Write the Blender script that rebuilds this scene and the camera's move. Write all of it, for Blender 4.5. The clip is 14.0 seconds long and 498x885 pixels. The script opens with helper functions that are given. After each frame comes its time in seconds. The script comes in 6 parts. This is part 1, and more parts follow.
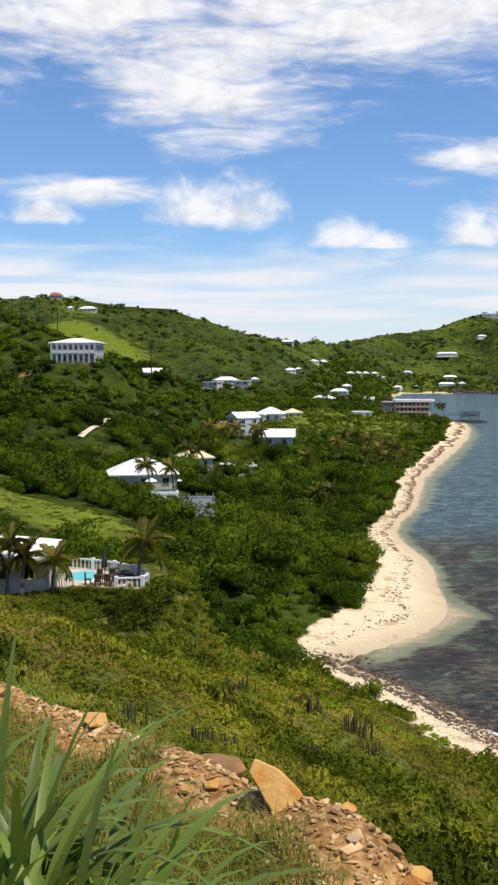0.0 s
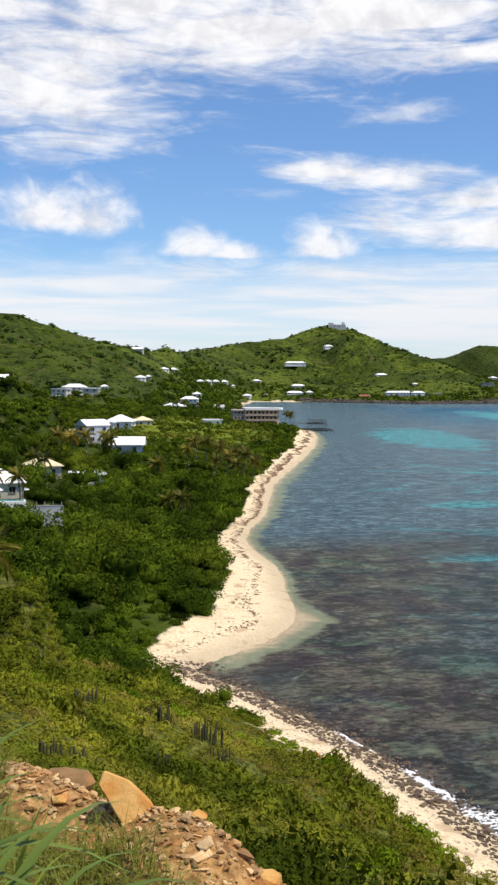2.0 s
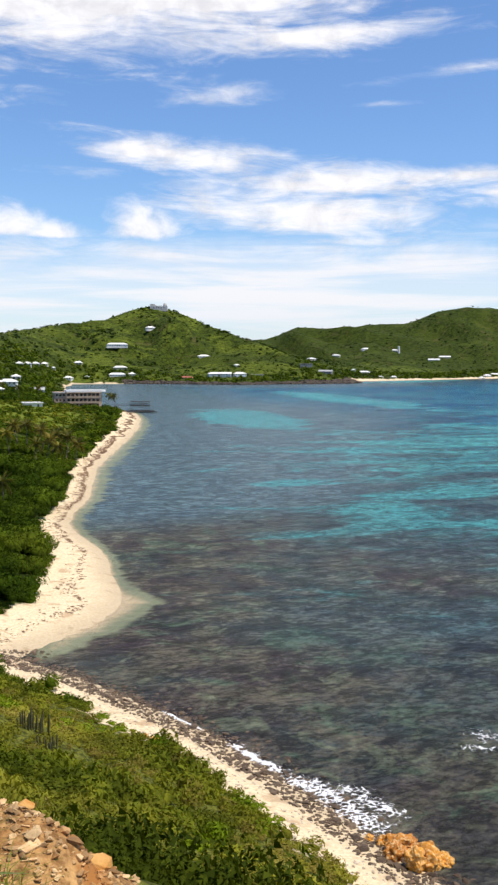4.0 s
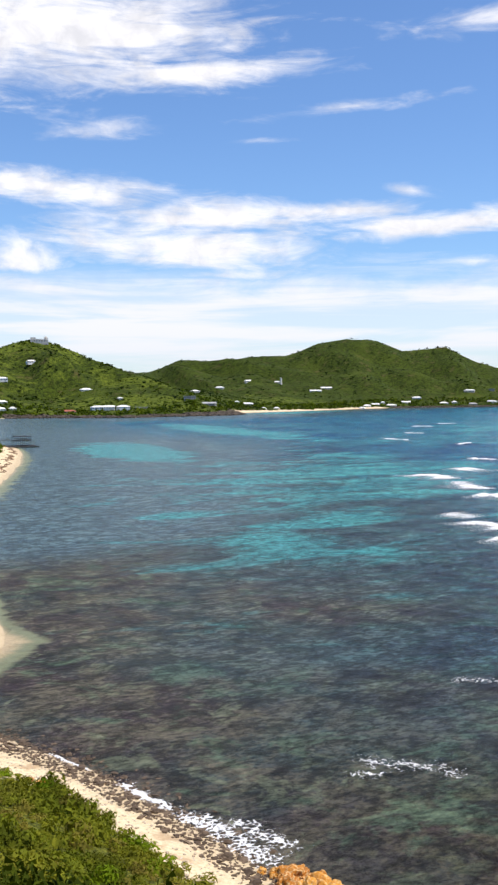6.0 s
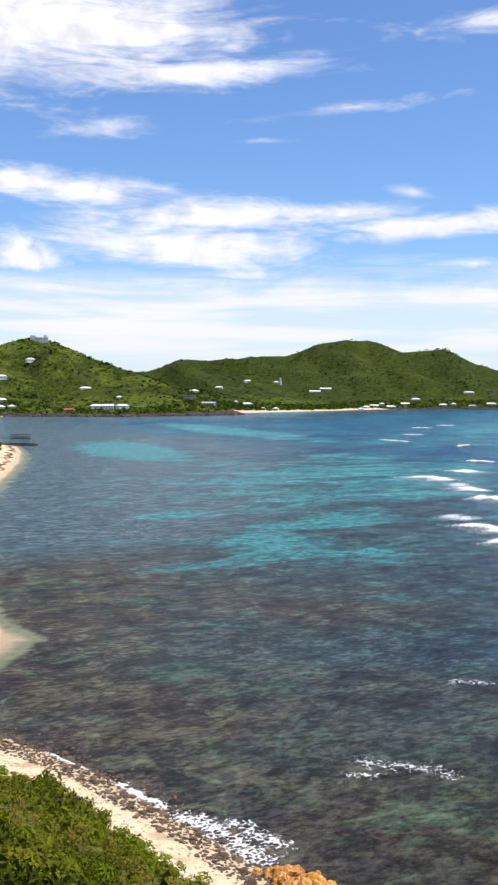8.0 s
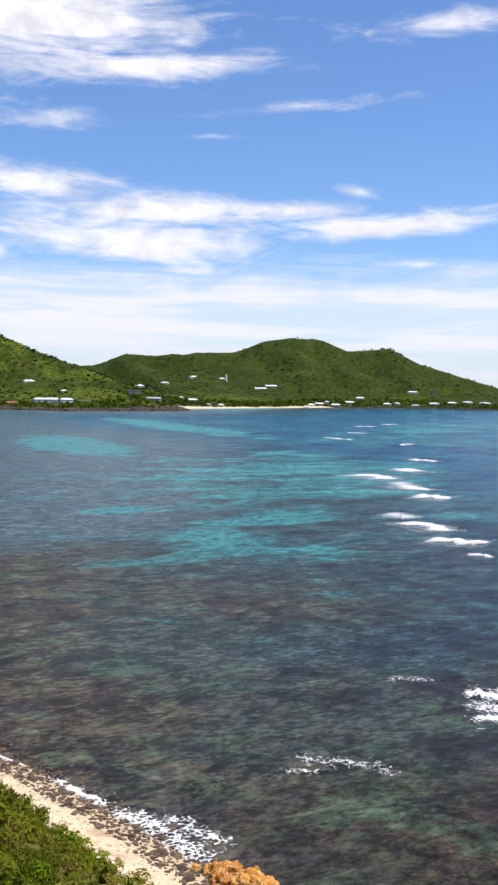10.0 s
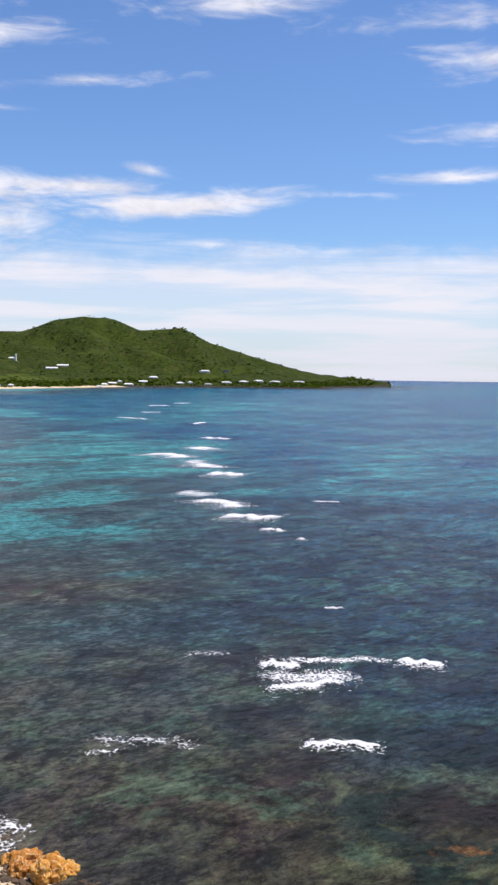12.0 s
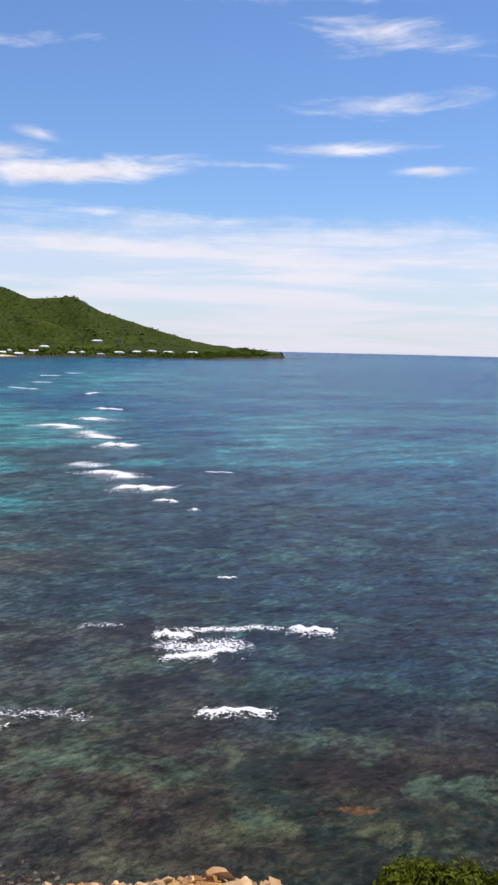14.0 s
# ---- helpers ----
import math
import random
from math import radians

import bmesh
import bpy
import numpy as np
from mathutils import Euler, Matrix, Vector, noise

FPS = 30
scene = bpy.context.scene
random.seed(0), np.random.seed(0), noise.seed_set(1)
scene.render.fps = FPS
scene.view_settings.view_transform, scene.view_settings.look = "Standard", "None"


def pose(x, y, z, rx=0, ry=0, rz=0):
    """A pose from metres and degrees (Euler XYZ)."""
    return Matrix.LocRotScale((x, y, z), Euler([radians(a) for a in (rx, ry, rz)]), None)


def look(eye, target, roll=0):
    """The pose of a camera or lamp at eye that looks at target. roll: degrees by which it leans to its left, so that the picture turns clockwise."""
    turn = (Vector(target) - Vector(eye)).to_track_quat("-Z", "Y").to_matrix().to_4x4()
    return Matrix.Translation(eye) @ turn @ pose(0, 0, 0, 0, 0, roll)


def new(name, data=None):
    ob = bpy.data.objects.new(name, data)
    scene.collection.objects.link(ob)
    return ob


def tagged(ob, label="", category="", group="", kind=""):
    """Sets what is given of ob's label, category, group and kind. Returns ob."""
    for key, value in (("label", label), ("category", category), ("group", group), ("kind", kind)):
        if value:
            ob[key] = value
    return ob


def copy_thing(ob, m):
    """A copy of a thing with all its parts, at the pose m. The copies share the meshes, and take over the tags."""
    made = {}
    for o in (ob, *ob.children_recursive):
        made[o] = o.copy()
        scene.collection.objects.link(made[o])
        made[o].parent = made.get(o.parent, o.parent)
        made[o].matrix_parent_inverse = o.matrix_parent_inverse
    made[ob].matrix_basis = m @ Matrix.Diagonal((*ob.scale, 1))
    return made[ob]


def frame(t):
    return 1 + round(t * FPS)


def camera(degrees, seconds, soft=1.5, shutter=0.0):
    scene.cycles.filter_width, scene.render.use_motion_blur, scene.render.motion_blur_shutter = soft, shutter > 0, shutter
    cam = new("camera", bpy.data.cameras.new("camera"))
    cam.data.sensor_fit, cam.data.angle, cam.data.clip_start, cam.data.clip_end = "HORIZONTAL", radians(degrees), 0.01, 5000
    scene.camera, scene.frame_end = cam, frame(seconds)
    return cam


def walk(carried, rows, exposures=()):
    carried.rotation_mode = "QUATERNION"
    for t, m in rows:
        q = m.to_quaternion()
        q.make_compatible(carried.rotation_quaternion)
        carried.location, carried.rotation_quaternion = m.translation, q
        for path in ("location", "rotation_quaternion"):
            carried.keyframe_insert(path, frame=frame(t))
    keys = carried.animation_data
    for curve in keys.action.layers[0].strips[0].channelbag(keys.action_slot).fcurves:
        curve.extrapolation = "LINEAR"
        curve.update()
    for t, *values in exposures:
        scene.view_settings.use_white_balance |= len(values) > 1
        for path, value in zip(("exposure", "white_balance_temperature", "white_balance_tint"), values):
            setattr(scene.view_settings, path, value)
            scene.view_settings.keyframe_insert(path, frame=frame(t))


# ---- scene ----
cam = camera(27.76, 14.0, soft=2.5)
PATH = [
    (0.0, pose(0, 0, 30, 85.92, 0.24, 0.00)),
    (0.5, pose(0, 0, 30, 85.96, 0.41, -2.69)),
    (1.0, pose(0, 0, 30, 86.53, -0.10, -5.41)),
    (1.5, pose(0, 0, 30, 86.52, -0.21, -6.84)),
    (2.0, pose(0, 0, 30, 86.37, -0.30, -8.48)),
    (2.5, pose(0, 0, 30, 86.64, -0.15, -10.58)),
    (3.0, pose(0, 0, 30, 86.09, -0.28, -12.93)),
    (3.5, pose(0, 0, 30, 85.88, -0.30, -15.62)),
    (4.0, pose(0, 0, 30, 85.36, -0.11, -18.52)),
    (4.2, pose(0, 0, 30, 85.39, 0.55, -19.64)),
    (6.3, pose(0, 0, 30, 87.25, 0.39, -25.26)),
    (6.5, pose(0, 0, 30, 87.15, 0.42, -25.25)),
    (7.0, pose(0, 0, 30, 87.66, 0.28, -25.75)),
    (7.2, pose(0, 0, 30, 87.33, 0.26, -24.96)),
    (9.3, pose(0, 0, 30, 87.07, -0.59, -25.59)),
    (9.5, pose(0, 0, 30, 86.47, -0.90, -25.51)),
    (10.0, pose(0, 0, 30, 87.00, -1.04, -28.24)),
    (10.5, pose(0, 0, 30, 86.76, 0.57, -31.03)),
    (11.0, pose(0, 0, 30, 86.85, 0.39, -33.10)),
    (11.5, pose(0, 0, 30, 86.39, 0.41, -36.17)),
    (12.0, pose(0, 0, 30, 86.01, -0.83, -39.94)),
    (12.5, pose(0, 0, 30, 86.00, -0.87, -42.19)),
    (13.0, pose(0, 0, 30, 85.87, -1.56, -43.31)),
    (13.5, pose(0, 0, 30, 85.96, -0.23, -42.54)),
    (14.0, pose(0, 0, 30, 84.46, -1.34, -45.97)),
]
walk(cam, PATH, exposures=[(0.0, -0.12, 7000, 11), (2.0, -0.10, 7000, 11), (2.5, -0.28, 7000, 11), (3.0, -0.20, 7000, 12), (3.5, -0.06, 7000, 12), (4.0, -0.03, 7000, 12), (7.0, 0.03, 6900, 13), (10.0, -0.03, 6800, 15), (12.0, -0.16, 6800, 16), (14.0, -0.18, 6800, 17)])


# ---- light: high tropical sun, blue sky with drawn-out cloud ----
SUN_AZ, SUN_EL = 126.0, 67.0
world = bpy.data.worlds.new("sky")
scene.world = world
world.use_nodes = True


class Nodes:
    """Short hand for a node tree."""

    def __init__(self, tree):
        self.tree = tree

    def add(self, kind, **values):
        node = self.tree.nodes.new(kind)
        for key, value in values.items():
            setattr(node, key, value)
        return node

    def put(self, socket, value):
        if isinstance(value, bpy.types.NodeSocket):
            self.tree.links.new(value, socket)
        else:
            socket.default_value = value

    def math(self, op, a, b=0.0, c=0.0, clamp=False):
        node = self.add("ShaderNodeMath", operation=op, use_clamp=clamp)
        self.put(node.inputs[0], a)
        self.put(node.inputs[1], b)
        self.put(node.inputs[2], c)
        return node.outputs[0]

    def smooth(self, value, low, high):
        node = self.add("ShaderNodeMapRange", interpolation_type="SMOOTHSTEP")
        for i, v in enumerate((value, low, high, 0.0, 1.0)):
            self.put(node.inputs[i], v)
        return node.outputs[0]

    def mix(self, fac, a, b, blend="MIX"):
        node = self.add("ShaderNodeMix", data_type="RGBA", blend_type=blend)
        self.put(node.inputs[0], fac)
        self.put(node.inputs[6], a if isinstance(a, bpy.types.NodeSocket) else (*a, 1))
        self.put(node.inputs[7], b if isinstance(b, bpy.types.NodeSocket) else (*b, 1))
        return node.outputs[2]

    def noise(self, vector, scale, detail=4.0, rough=0.55, warp=0.0):
        node = self.add("ShaderNodeTexNoise")
        if vector is not None:
            self.put(node.inputs["Vector"], vector)
        self.put(node.inputs["Scale"], scale)
        self.put(node.inputs["Detail"], detail)
        self.put(node.inputs["Roughness"], rough)
        self.put(node.inputs["Distortion"], warp)
        return node.outputs["Fac"]

    def mapped(self, vector, scale=(1, 1, 1), turn=0.0):
        node = self.add("ShaderNodeMapping")
        self.put(node.inputs["Vector"], vector)
        node.inputs["Scale"].default_value = scale
        node.inputs["Rotation"].default_value = (0, 0, radians(turn))
        return node.outputs[0]

    def attr(self, name):
        return self.add("ShaderNodeAttribute", attribute_name=name).outputs["Fac"]


def make_sky():
    n = Nodes(world.node_tree)
    n.tree.nodes.clear()
    sky = n.add("ShaderNodeTexSky", sky_type="NISHITA", sun_disc=False)
    sky.sun_elevation, sky.sun_rotation = radians(SUN_EL), radians(SUN_AZ)
    sky.altitude, sky.air_density, sky.dust_density, sky.ozone_density = 20.0, 1.0, 0.2, 3.0
    way = n.add("ShaderNodeTexCoord").outputs["Generated"]
    split = n.add("ShaderNodeSeparateXYZ")
    n.put(split.inputs[0], way)
    az = n.math("MULTIPLY", n.math("ARCTAN2", split.outputs[0], split.outputs[1]), 57.2958)
    el = n.math("MULTIPLY", n.math("ARCSINE", split.outputs[2]), 57.2958)
    flat = n.add("ShaderNodeCombineXYZ")
    n.put(flat.inputs[0], az)
    n.put(flat.inputs[1], el)
    flat = flat.outputs[0]
    # wind-drawn texture for thin cloud, rounder lumps for the cumulus
    streak = n.noise(n.mapped(flat, (0.13, 0.66, 1), -5), 1.0, 9, 0.62, 0.7)
    lumps = n.noise(n.mapped(flat, (0.46, 0.62, 1)), 1.0, 9, 0.6, 0.4)
    threads = n.noise(n.mapped(flat, (0.34, 1.2, 1), 8), 1.0, 9, 0.6, 1.0)
    wisp = n.math("ADD", n.math("MULTIPLY", streak, 0.68), n.math("MULTIPLY", threads, 0.32))

    def veil(blobs, texture, depth, low, high, base=1.0):
        total = None
        for a, e, w, h, *slope in blobs:
            off = n.math("SUBTRACT", az, a)
            dx = n.math("DIVIDE", off, w)
            lift = n.math("ADD", n.math("MULTIPLY", off, slope[0] if slope else 0.0), e)
            dy = n.math("DIVIDE", n.math("SUBTRACT", el, lift), h)
            if base > 1:
                dy = n.math("MAXIMUM", dy, n.math("MULTIPLY", dy, -base))
            r = n.math("SQRT", n.math("ADD", n.math("MULTIPLY", dx, dx), n.math("MULTIPLY", dy, dy)))
            r = n.math("SUBTRACT", 1.0, r)
            total = r if total is None else n.math("MAXIMUM", total, r)
        worn = n.math("ADD", total, n.math("MULTIPLY", n.math("SUBTRACT", texture, 0.5), depth))
        return n.smooth(worn, low, high)

    heaps = n.math("MULTIPLY", veil(CUMULUS, lumps, 1.5, -0.06, 0.85, 3.2), 0.94)
    veils = n.math("MAXIMUM", veil(CIRRUS, wisp, 3.6, 0.1, 1.7), veil(SHEETS, wisp, 3.3, -0.24, 0.9))
    # bank of haze cloud over the horizon
    band = n.noise(n.mapped(flat, (0.07, 0.9, 1), -2), 1.0, 7, 0.55, 0.4)
    bank = n.smooth(n.math("ADD", el, n.math("MULTIPLY", n.math("SUBTRACT", streak, 0.5), 5.0)), 7.6, 4.8)
    bank = n.math("MULTIPLY", bank, n.math("ADD", 0.46, n.math("MULTIPLY", n.smooth(band, 0.38, 0.60), 0.48)))
    # fair-weather cloud over the rest of the sky
    rest = n.math("MULTIPLY", n.smooth(n.noise(way, 3.0, 6, 0.6), 0.52, 0.7), n.smooth(el, 24.0, 32.0))
    cover = n.math("MAXIMUM", n.math("MAXIMUM", heaps, veils), n.math("MAXIMUM", bank, rest))
    cover = n.math("MULTIPLY", cover, 0.96)
    shade = n.mix(n.smooth(lumps, 0.3, 0.62), CLOUD_DIM, CLOUD_LIT)
    shade = n.mix(n.smooth(el, 8.0, 4.5), shade, HAZE)
    shade = n.mix(n.smooth(el, 4.2, 1.0), shade, LOW_HAZE)
    blue = n.mix(1.0, sky.outputs[0], SKY_TINT, "MULTIPLY")
    colour = n.mix(cover, blue, shade)
    back = n.add("ShaderNodeBackground")
    n.put(back.inputs["Color"], colour)
    n.put(back.inputs["Strength"], SKY_STRENGTH)
    out = n.add("ShaderNodeOutputWorld")
    n.put(out.inputs[0], back.outputs[0])


# clouds: azimuth, elevation, half width and half height in degrees
CUMULUS = [(-2.9, 8.6, 3.2, 2.5), (-0.4, 8.5, 3.0, 2.6), (-11.4, 8.4, 2.6, 1.5), (5.4, 7.1, 2.4, 1.7), (7.6, 6.9, 2.2, 0.9), (12.6, 7.1, 2.7, 2.0)]
SHEETS = [(-9.5, 20.2, 16.0, 4.6), (-2.6, 15.4, 7.0, 3.2, -0.16), (2.0, 20.0, 9.0, 5.0), (8.1, 19.0, 12.0, 3.6), (15.0, 19.4, 11.5, 3.3),
          (21.5, 8.3, 9.0, 1.3, -0.05), (14.6, 11.2, 7.4, 0.95, -0.11), (23.0, 9.9, 7.0, 1.0, -0.02), (29.5, 10.0, 5.0, 0.6, 0.03), (35.6, 9.2, 6.6, 0.75, 0.07),
          (-9.6, 9.9, 5.0, 0.85, -0.03), (23.0, 17.4, 7.5, 0.75, 0.07)]
CIRRUS = [(10.0, 12.0, 5.0, 0.5, -0.03), (9.0, 10.2, 3.6, 0.5), (17.5, 9.2, 5.5, 1.1, -0.05), (16.8, 14.6, 4.6, 1.2), (38.8, 19.4, 7.0, 0.9, 0.06), (26.3, 13.8, 2.6, 0.3), (34.4, 11.0, 2.2, 0.5, -0.12),
          (38.0, 7.1, 6.0, 0.5), (43.5, 6.3, 7.0, 0.6), (46.0, 9.85, 6.0, 0.4), (52.0, 10.7, 5.6, 0.5, 0.03), (55.4, 9.6, 3.0, 0.4, 0.05), (54.5, 6.4, 6.0, 0.9, 0.05),
          (50.0, 18.6, 9.0, 0.9), (53.0, 16.6, 7.0, 1.3, -0.08), (53.5, 13.1, 6.0, 0.9, 0.06), (24.0, 6.6, 7.0, 0.6), (31.0, 15.5, 7.0, 0.5, 0.08)]
CLOUD_LIT, CLOUD_DIM, HAZE, LOW_HAZE = (10.6, 11.0, 11.8), (8.2, 8.6, 9.5), (9.5, 9.9, 10.8), (8.5, 9.1, 10.4)
SKY_TINT = (0.95, 1.27, 1.66)
SKY_STRENGTH = 0.1
make_sky()

sun = new("sun", bpy.data.lights.new("sun", "SUN"))
sun.data.energy, sun.data.angle, sun.data.color = 5.0, radians(0.6), (1.0, 0.94, 0.83)
sun.matrix_world = look((0, 0, 0), (-math.sin(radians(SUN_AZ)) * math.cos(radians(SUN_EL)),
                                    -math.cos(radians(SUN_AZ)) * math.cos(radians(SUN_EL)), -math.sin(radians(SUN_EL))))

# ---- shape of the land ----
# the shoreline, from the near point round the bay to the far cape, closed behind the hills
COAST = [(400, -900), (150, -240), (62, -30), (40, 24), (33, 36), (28.6, 46), (27.2, 54), (26, 61), (24.2, 68), (22.6, 75), (20.2, 80.5), (17.5, 86.5), (14, 94), (10.8, 98.8),
         (9.4, 102.5), (11.5, 104.8), (15.2, 108.6), (20, 114), (23.4, 120), (25.2, 128), (25.9, 138), (27.3, 148), (27.8, 157), (26.7, 171),
         (26.6, 184), (29.4, 197), (35.3, 215.5), (39.4, 234), (47.4, 275), (58.8, 315), (76, 372), (95, 440), (112, 511), (122, 575), (112, 612),
         (104, 720), (130, 900), (165, 1150), (195, 1285), (240, 1285), (316, 1250), (387, 1192), (471, 1215), (552, 1228), (578, 1262),
         (600, 1345), (766, 1425), (941, 1520), (1041, 1568), (1240, 1529), (1321, 1376), (1345, 1384), (1440, 1470), (1815, 1635), (1850, 1680),
         (1750, 2300), (600, 4600), (-4600, 4600), (-4600, -900)]
# crests: x, y, height above the sea
CREST_LEFT = [(-620, 560, 95), (-330, 920, 92), (-201, 930, 97), (-176, 933, 101), (-121, 945, 90), (-74, 948, 88), (-38, 960, 78),
              (-6, 1010, 68), (37, 1110, 64), (80, 1215, 61)]
CREST_BACK = [(80, 1215, 61), (172, 1560, 77), (229, 1585, 88), (300, 1600, 97), (345, 1610, 113), (377, 1605, 119), (413, 1600, 110), (455, 1580, 89),
              (500, 1530, 67), (522, 1450, 50), (545, 1330, 24)]
CREST_FAR = [(640, 2120, 70), (775, 2170, 80), (835, 2140, 106), (910, 2110, 102), (978, 2080, 113), (1055, 2050, 113), (1128, 2030, 142),
             (1184, 1995, 153), (1230, 1950, 147), (1283, 1917, 121), (1365, 1870, 132), (1420, 1845, 98), (1520, 1770, 62), (1600, 1715, 34),
             (1680, 1680, 24), (1770, 1650, 19), (1812, 1640, 14)]
CREST_VILLA = [(-420, 120, 120), (-250, 260, 88), (-120, 330, 58), (-84, 335, 51), (-52, 310, 36), (-32, 314, 32), (-20, 335, 17), (-4, 356, 8)]


def to_line(x, y, line, closed=False):
    """Distance of points to a line of 2D or 3D corners, and the third value of the nearest place on it."""
    best, value = np.full(x.shape, 1e9), np.zeros(x.shape)
    line = list(line) + ([line[0]] if closed else [])
    for a, b in zip(line[:-1], line[1:]):
        dx, dy = b[0] - a[0], b[1] - a[1]
        s = np.clip(((x - a[0]) * dx + (y - a[1]) * dy) / (dx * dx + dy * dy), 0, 1)
        d = np.hypot(x - a[0] - s * dx, y - a[1] - s * dy)
        if len(a) > 2:
            value = np.where(d < best, a[2] + s * (b[2] - a[2]), value)
        best = np.minimum(best, d)
    return best, value


def within(x, y, line):
    """Metres inside a closed line (above zero) or outside it (below zero)."""
    inside = np.zeros(x.shape, bool)
    for (ax, ay), (bx, by) in zip(line, line[1:] + line[:1]):
        if ay != by:
            inside ^= ((ay > y) != (by > y)) & (x < (bx - ax) * (y - ay) / (by - ay) + ax)
    d = to_line(x, y, line, True)[0]
    return np.where(inside, d, -d)


def offshore(x, y):
    """Metres to the shoreline: above zero on land, below zero at sea."""
    return within(x, y, COAST)


def waves(x, y, size, seed):
    """Cheap smooth ups and downs, about -1 to 1."""
    rng = np.random.default_rng(seed)
    total = np.zeros(x.shape)
    for i in range(7):
        a, p, k = rng.uniform(0, 6.283), rng.uniform(0, 6.283), rng.uniform(0.6, 1.7) * 6.283 / size
        total += np.sin((x * np.cos(a) + y * np.sin(a)) * k + p)
    return total / 3.2


def smoothstep(v, low, high):
    s = np.clip((v - low) / (high - low), 0, 1)
    return s * s * (3 - 2 * s)


def beach_width(x, y):
    """How far the bare sand reaches up from the water."""
    w = np.interp(y, [0, 55, 92, 105, 116, 128, 136, 152, 180, 197, 223, 280, 347, 420, 520, 610, 700, 1100, 1300],
                  [3.6, 4.5, 4.6, 6.6, 8.0, 11.0, 7.8, 7.4, 3.8, 2.8, 3.4, 4.6, 6.2, 8.5, 9, 8, 1.2, 0.6, 0.6])
    w = np.where((x > 270) & (y > 1000), 3.0, w)
    w = np.where((x > 585) & (x < 1000) & (y > 1300), 14.0, w)
    return w * (1 + 0.18 * waves(x, y, 22, 5))


PADS = []  # levelled ground: x, y, z, radius
CLEAR = []  # places kept free of plants: x, y, radius
MEADOWS = [(-31, 147, 26, 13, -44), (-128, 800, 66, 55, 10), (45, 470, 110, 38, 78)]  # open grass: x, y, half length, half width, turn


def height(x, y):
    """The ground's height, and its distance from the shoreline."""
    x, y = np.asarray(x, float), np.asarray(y, float)
    sd = offshore(x, y)
    land = np.maximum(sd, 0.0)
    edge = np.maximum((x + y - 4.0) / 1.4142, 0.0)
    inner = np.maximum(land - 0.8 * np.minimum(beach_width(x, y), 6.0), 0.0)
    u = edge / (edge + inner + 0.01)
    near = 28.21 * np.power(1 - u, 1.06) * np.exp(-np.maximum(edge - 60, 0) / 160)
    z = 1.6 * (1 - np.exp(-land / 7)) + 0.085 * np.minimum(land, 150) * smoothstep(land, 5, 40) + 0.02 * np.clip(land - 150, 0, 800)
    rough = smoothstep(land, 20, 120)
    tops = []
    for line, width, power in ((CREST_LEFT, 420, 1.15), (CREST_BACK, 520, 1.1), (CREST_FAR, 700, 1.15), (CREST_VILLA, 95, 1.0)):
        d, top = to_line(x, y, line)
        v = d / (d + land + 0.01)
        tops.append(top * np.power(1 - v, power) * np.exp(-(d / width) ** 2) * (1 + 0.15 * rough * np.clip(d / 90, 0, 1) * waves(x, y, 150, 3)))
    hills = (sum(np.power(np.maximum(t, 0), 5) for t in tops)) ** 0.2
    z = (np.power(z, 4) + np.power(hills, 4) + np.power(near, 4)) ** 0.25
    flat = smoothstep(edge, 0.0, 1.5)
    z = z + 0.22 * flat * np.clip(land / 12, 0, 1) * (waves(x, y, 5, 1) + 2.2 * waves(x, y, 19, 2) * smoothstep(edge, 3, 15))
    z = np.where(sd < 0, np.maximum(0.06 * sd, -4 + 0.0 * sd), z)
    for px, py, pz, r in PADS:
        z = z + (pz - z) * smoothstep(np.hypot(x - px, y - py), r * 1.7, r)
    return z, sd


# ---- materials ----
def material(name, build, rough=0.8, spec=0.3):
    mat = bpy.data.materials.new(name)
    mat.use_nodes = True
    n = Nodes(mat.node_tree)
    n.bsdf = n.tree.nodes["Principled BSDF"]
    n.bsdf.inputs["Roughness"].default_value = rough
    n.bsdf.inputs["Specular IOR Level"].default_value = spec
    n.place = n.add("ShaderNodeNewGeometry").outputs["Position"]
    n.island = n.add("ShaderNodeNewGeometry").outputs["Random Per Island"]
    n.random = n.add("ShaderNodeObjectInfo").outputs["Random"]
    n.base = n.bsdf.inputs["Base Color"]
    build(n)
    return mat


def relief(n, value, strength, distance):
    bump = n.add("ShaderNodeBump")
    bump.inputs["Strength"].default_value = strength
    bump.inputs["Distance"].default_value = distance
    n.put(bump.inputs["Height"], value)
    n.put(n.bsdf.inputs["Normal"], bump.outputs[0])


def weathered(dark, light, scale=2.0, bump=0.2):
    """A plain surface with stains and grain."""
    def build(n):
        stain = n.noise(n.place, scale, 5, 0.6)
        grain = n.noise(n.place, scale * 9, 3, 0.6)
        mixed = n.math("ADD", n.math("MULTIPLY", stain, 0.65), n.math("MULTIPLY", grain, 0.35))
        n.put(n.base, n.mix(n.smooth(mixed, 0.3, 0.7), dark, light))
        relief(n, grain, bump, 0.02)
    return build


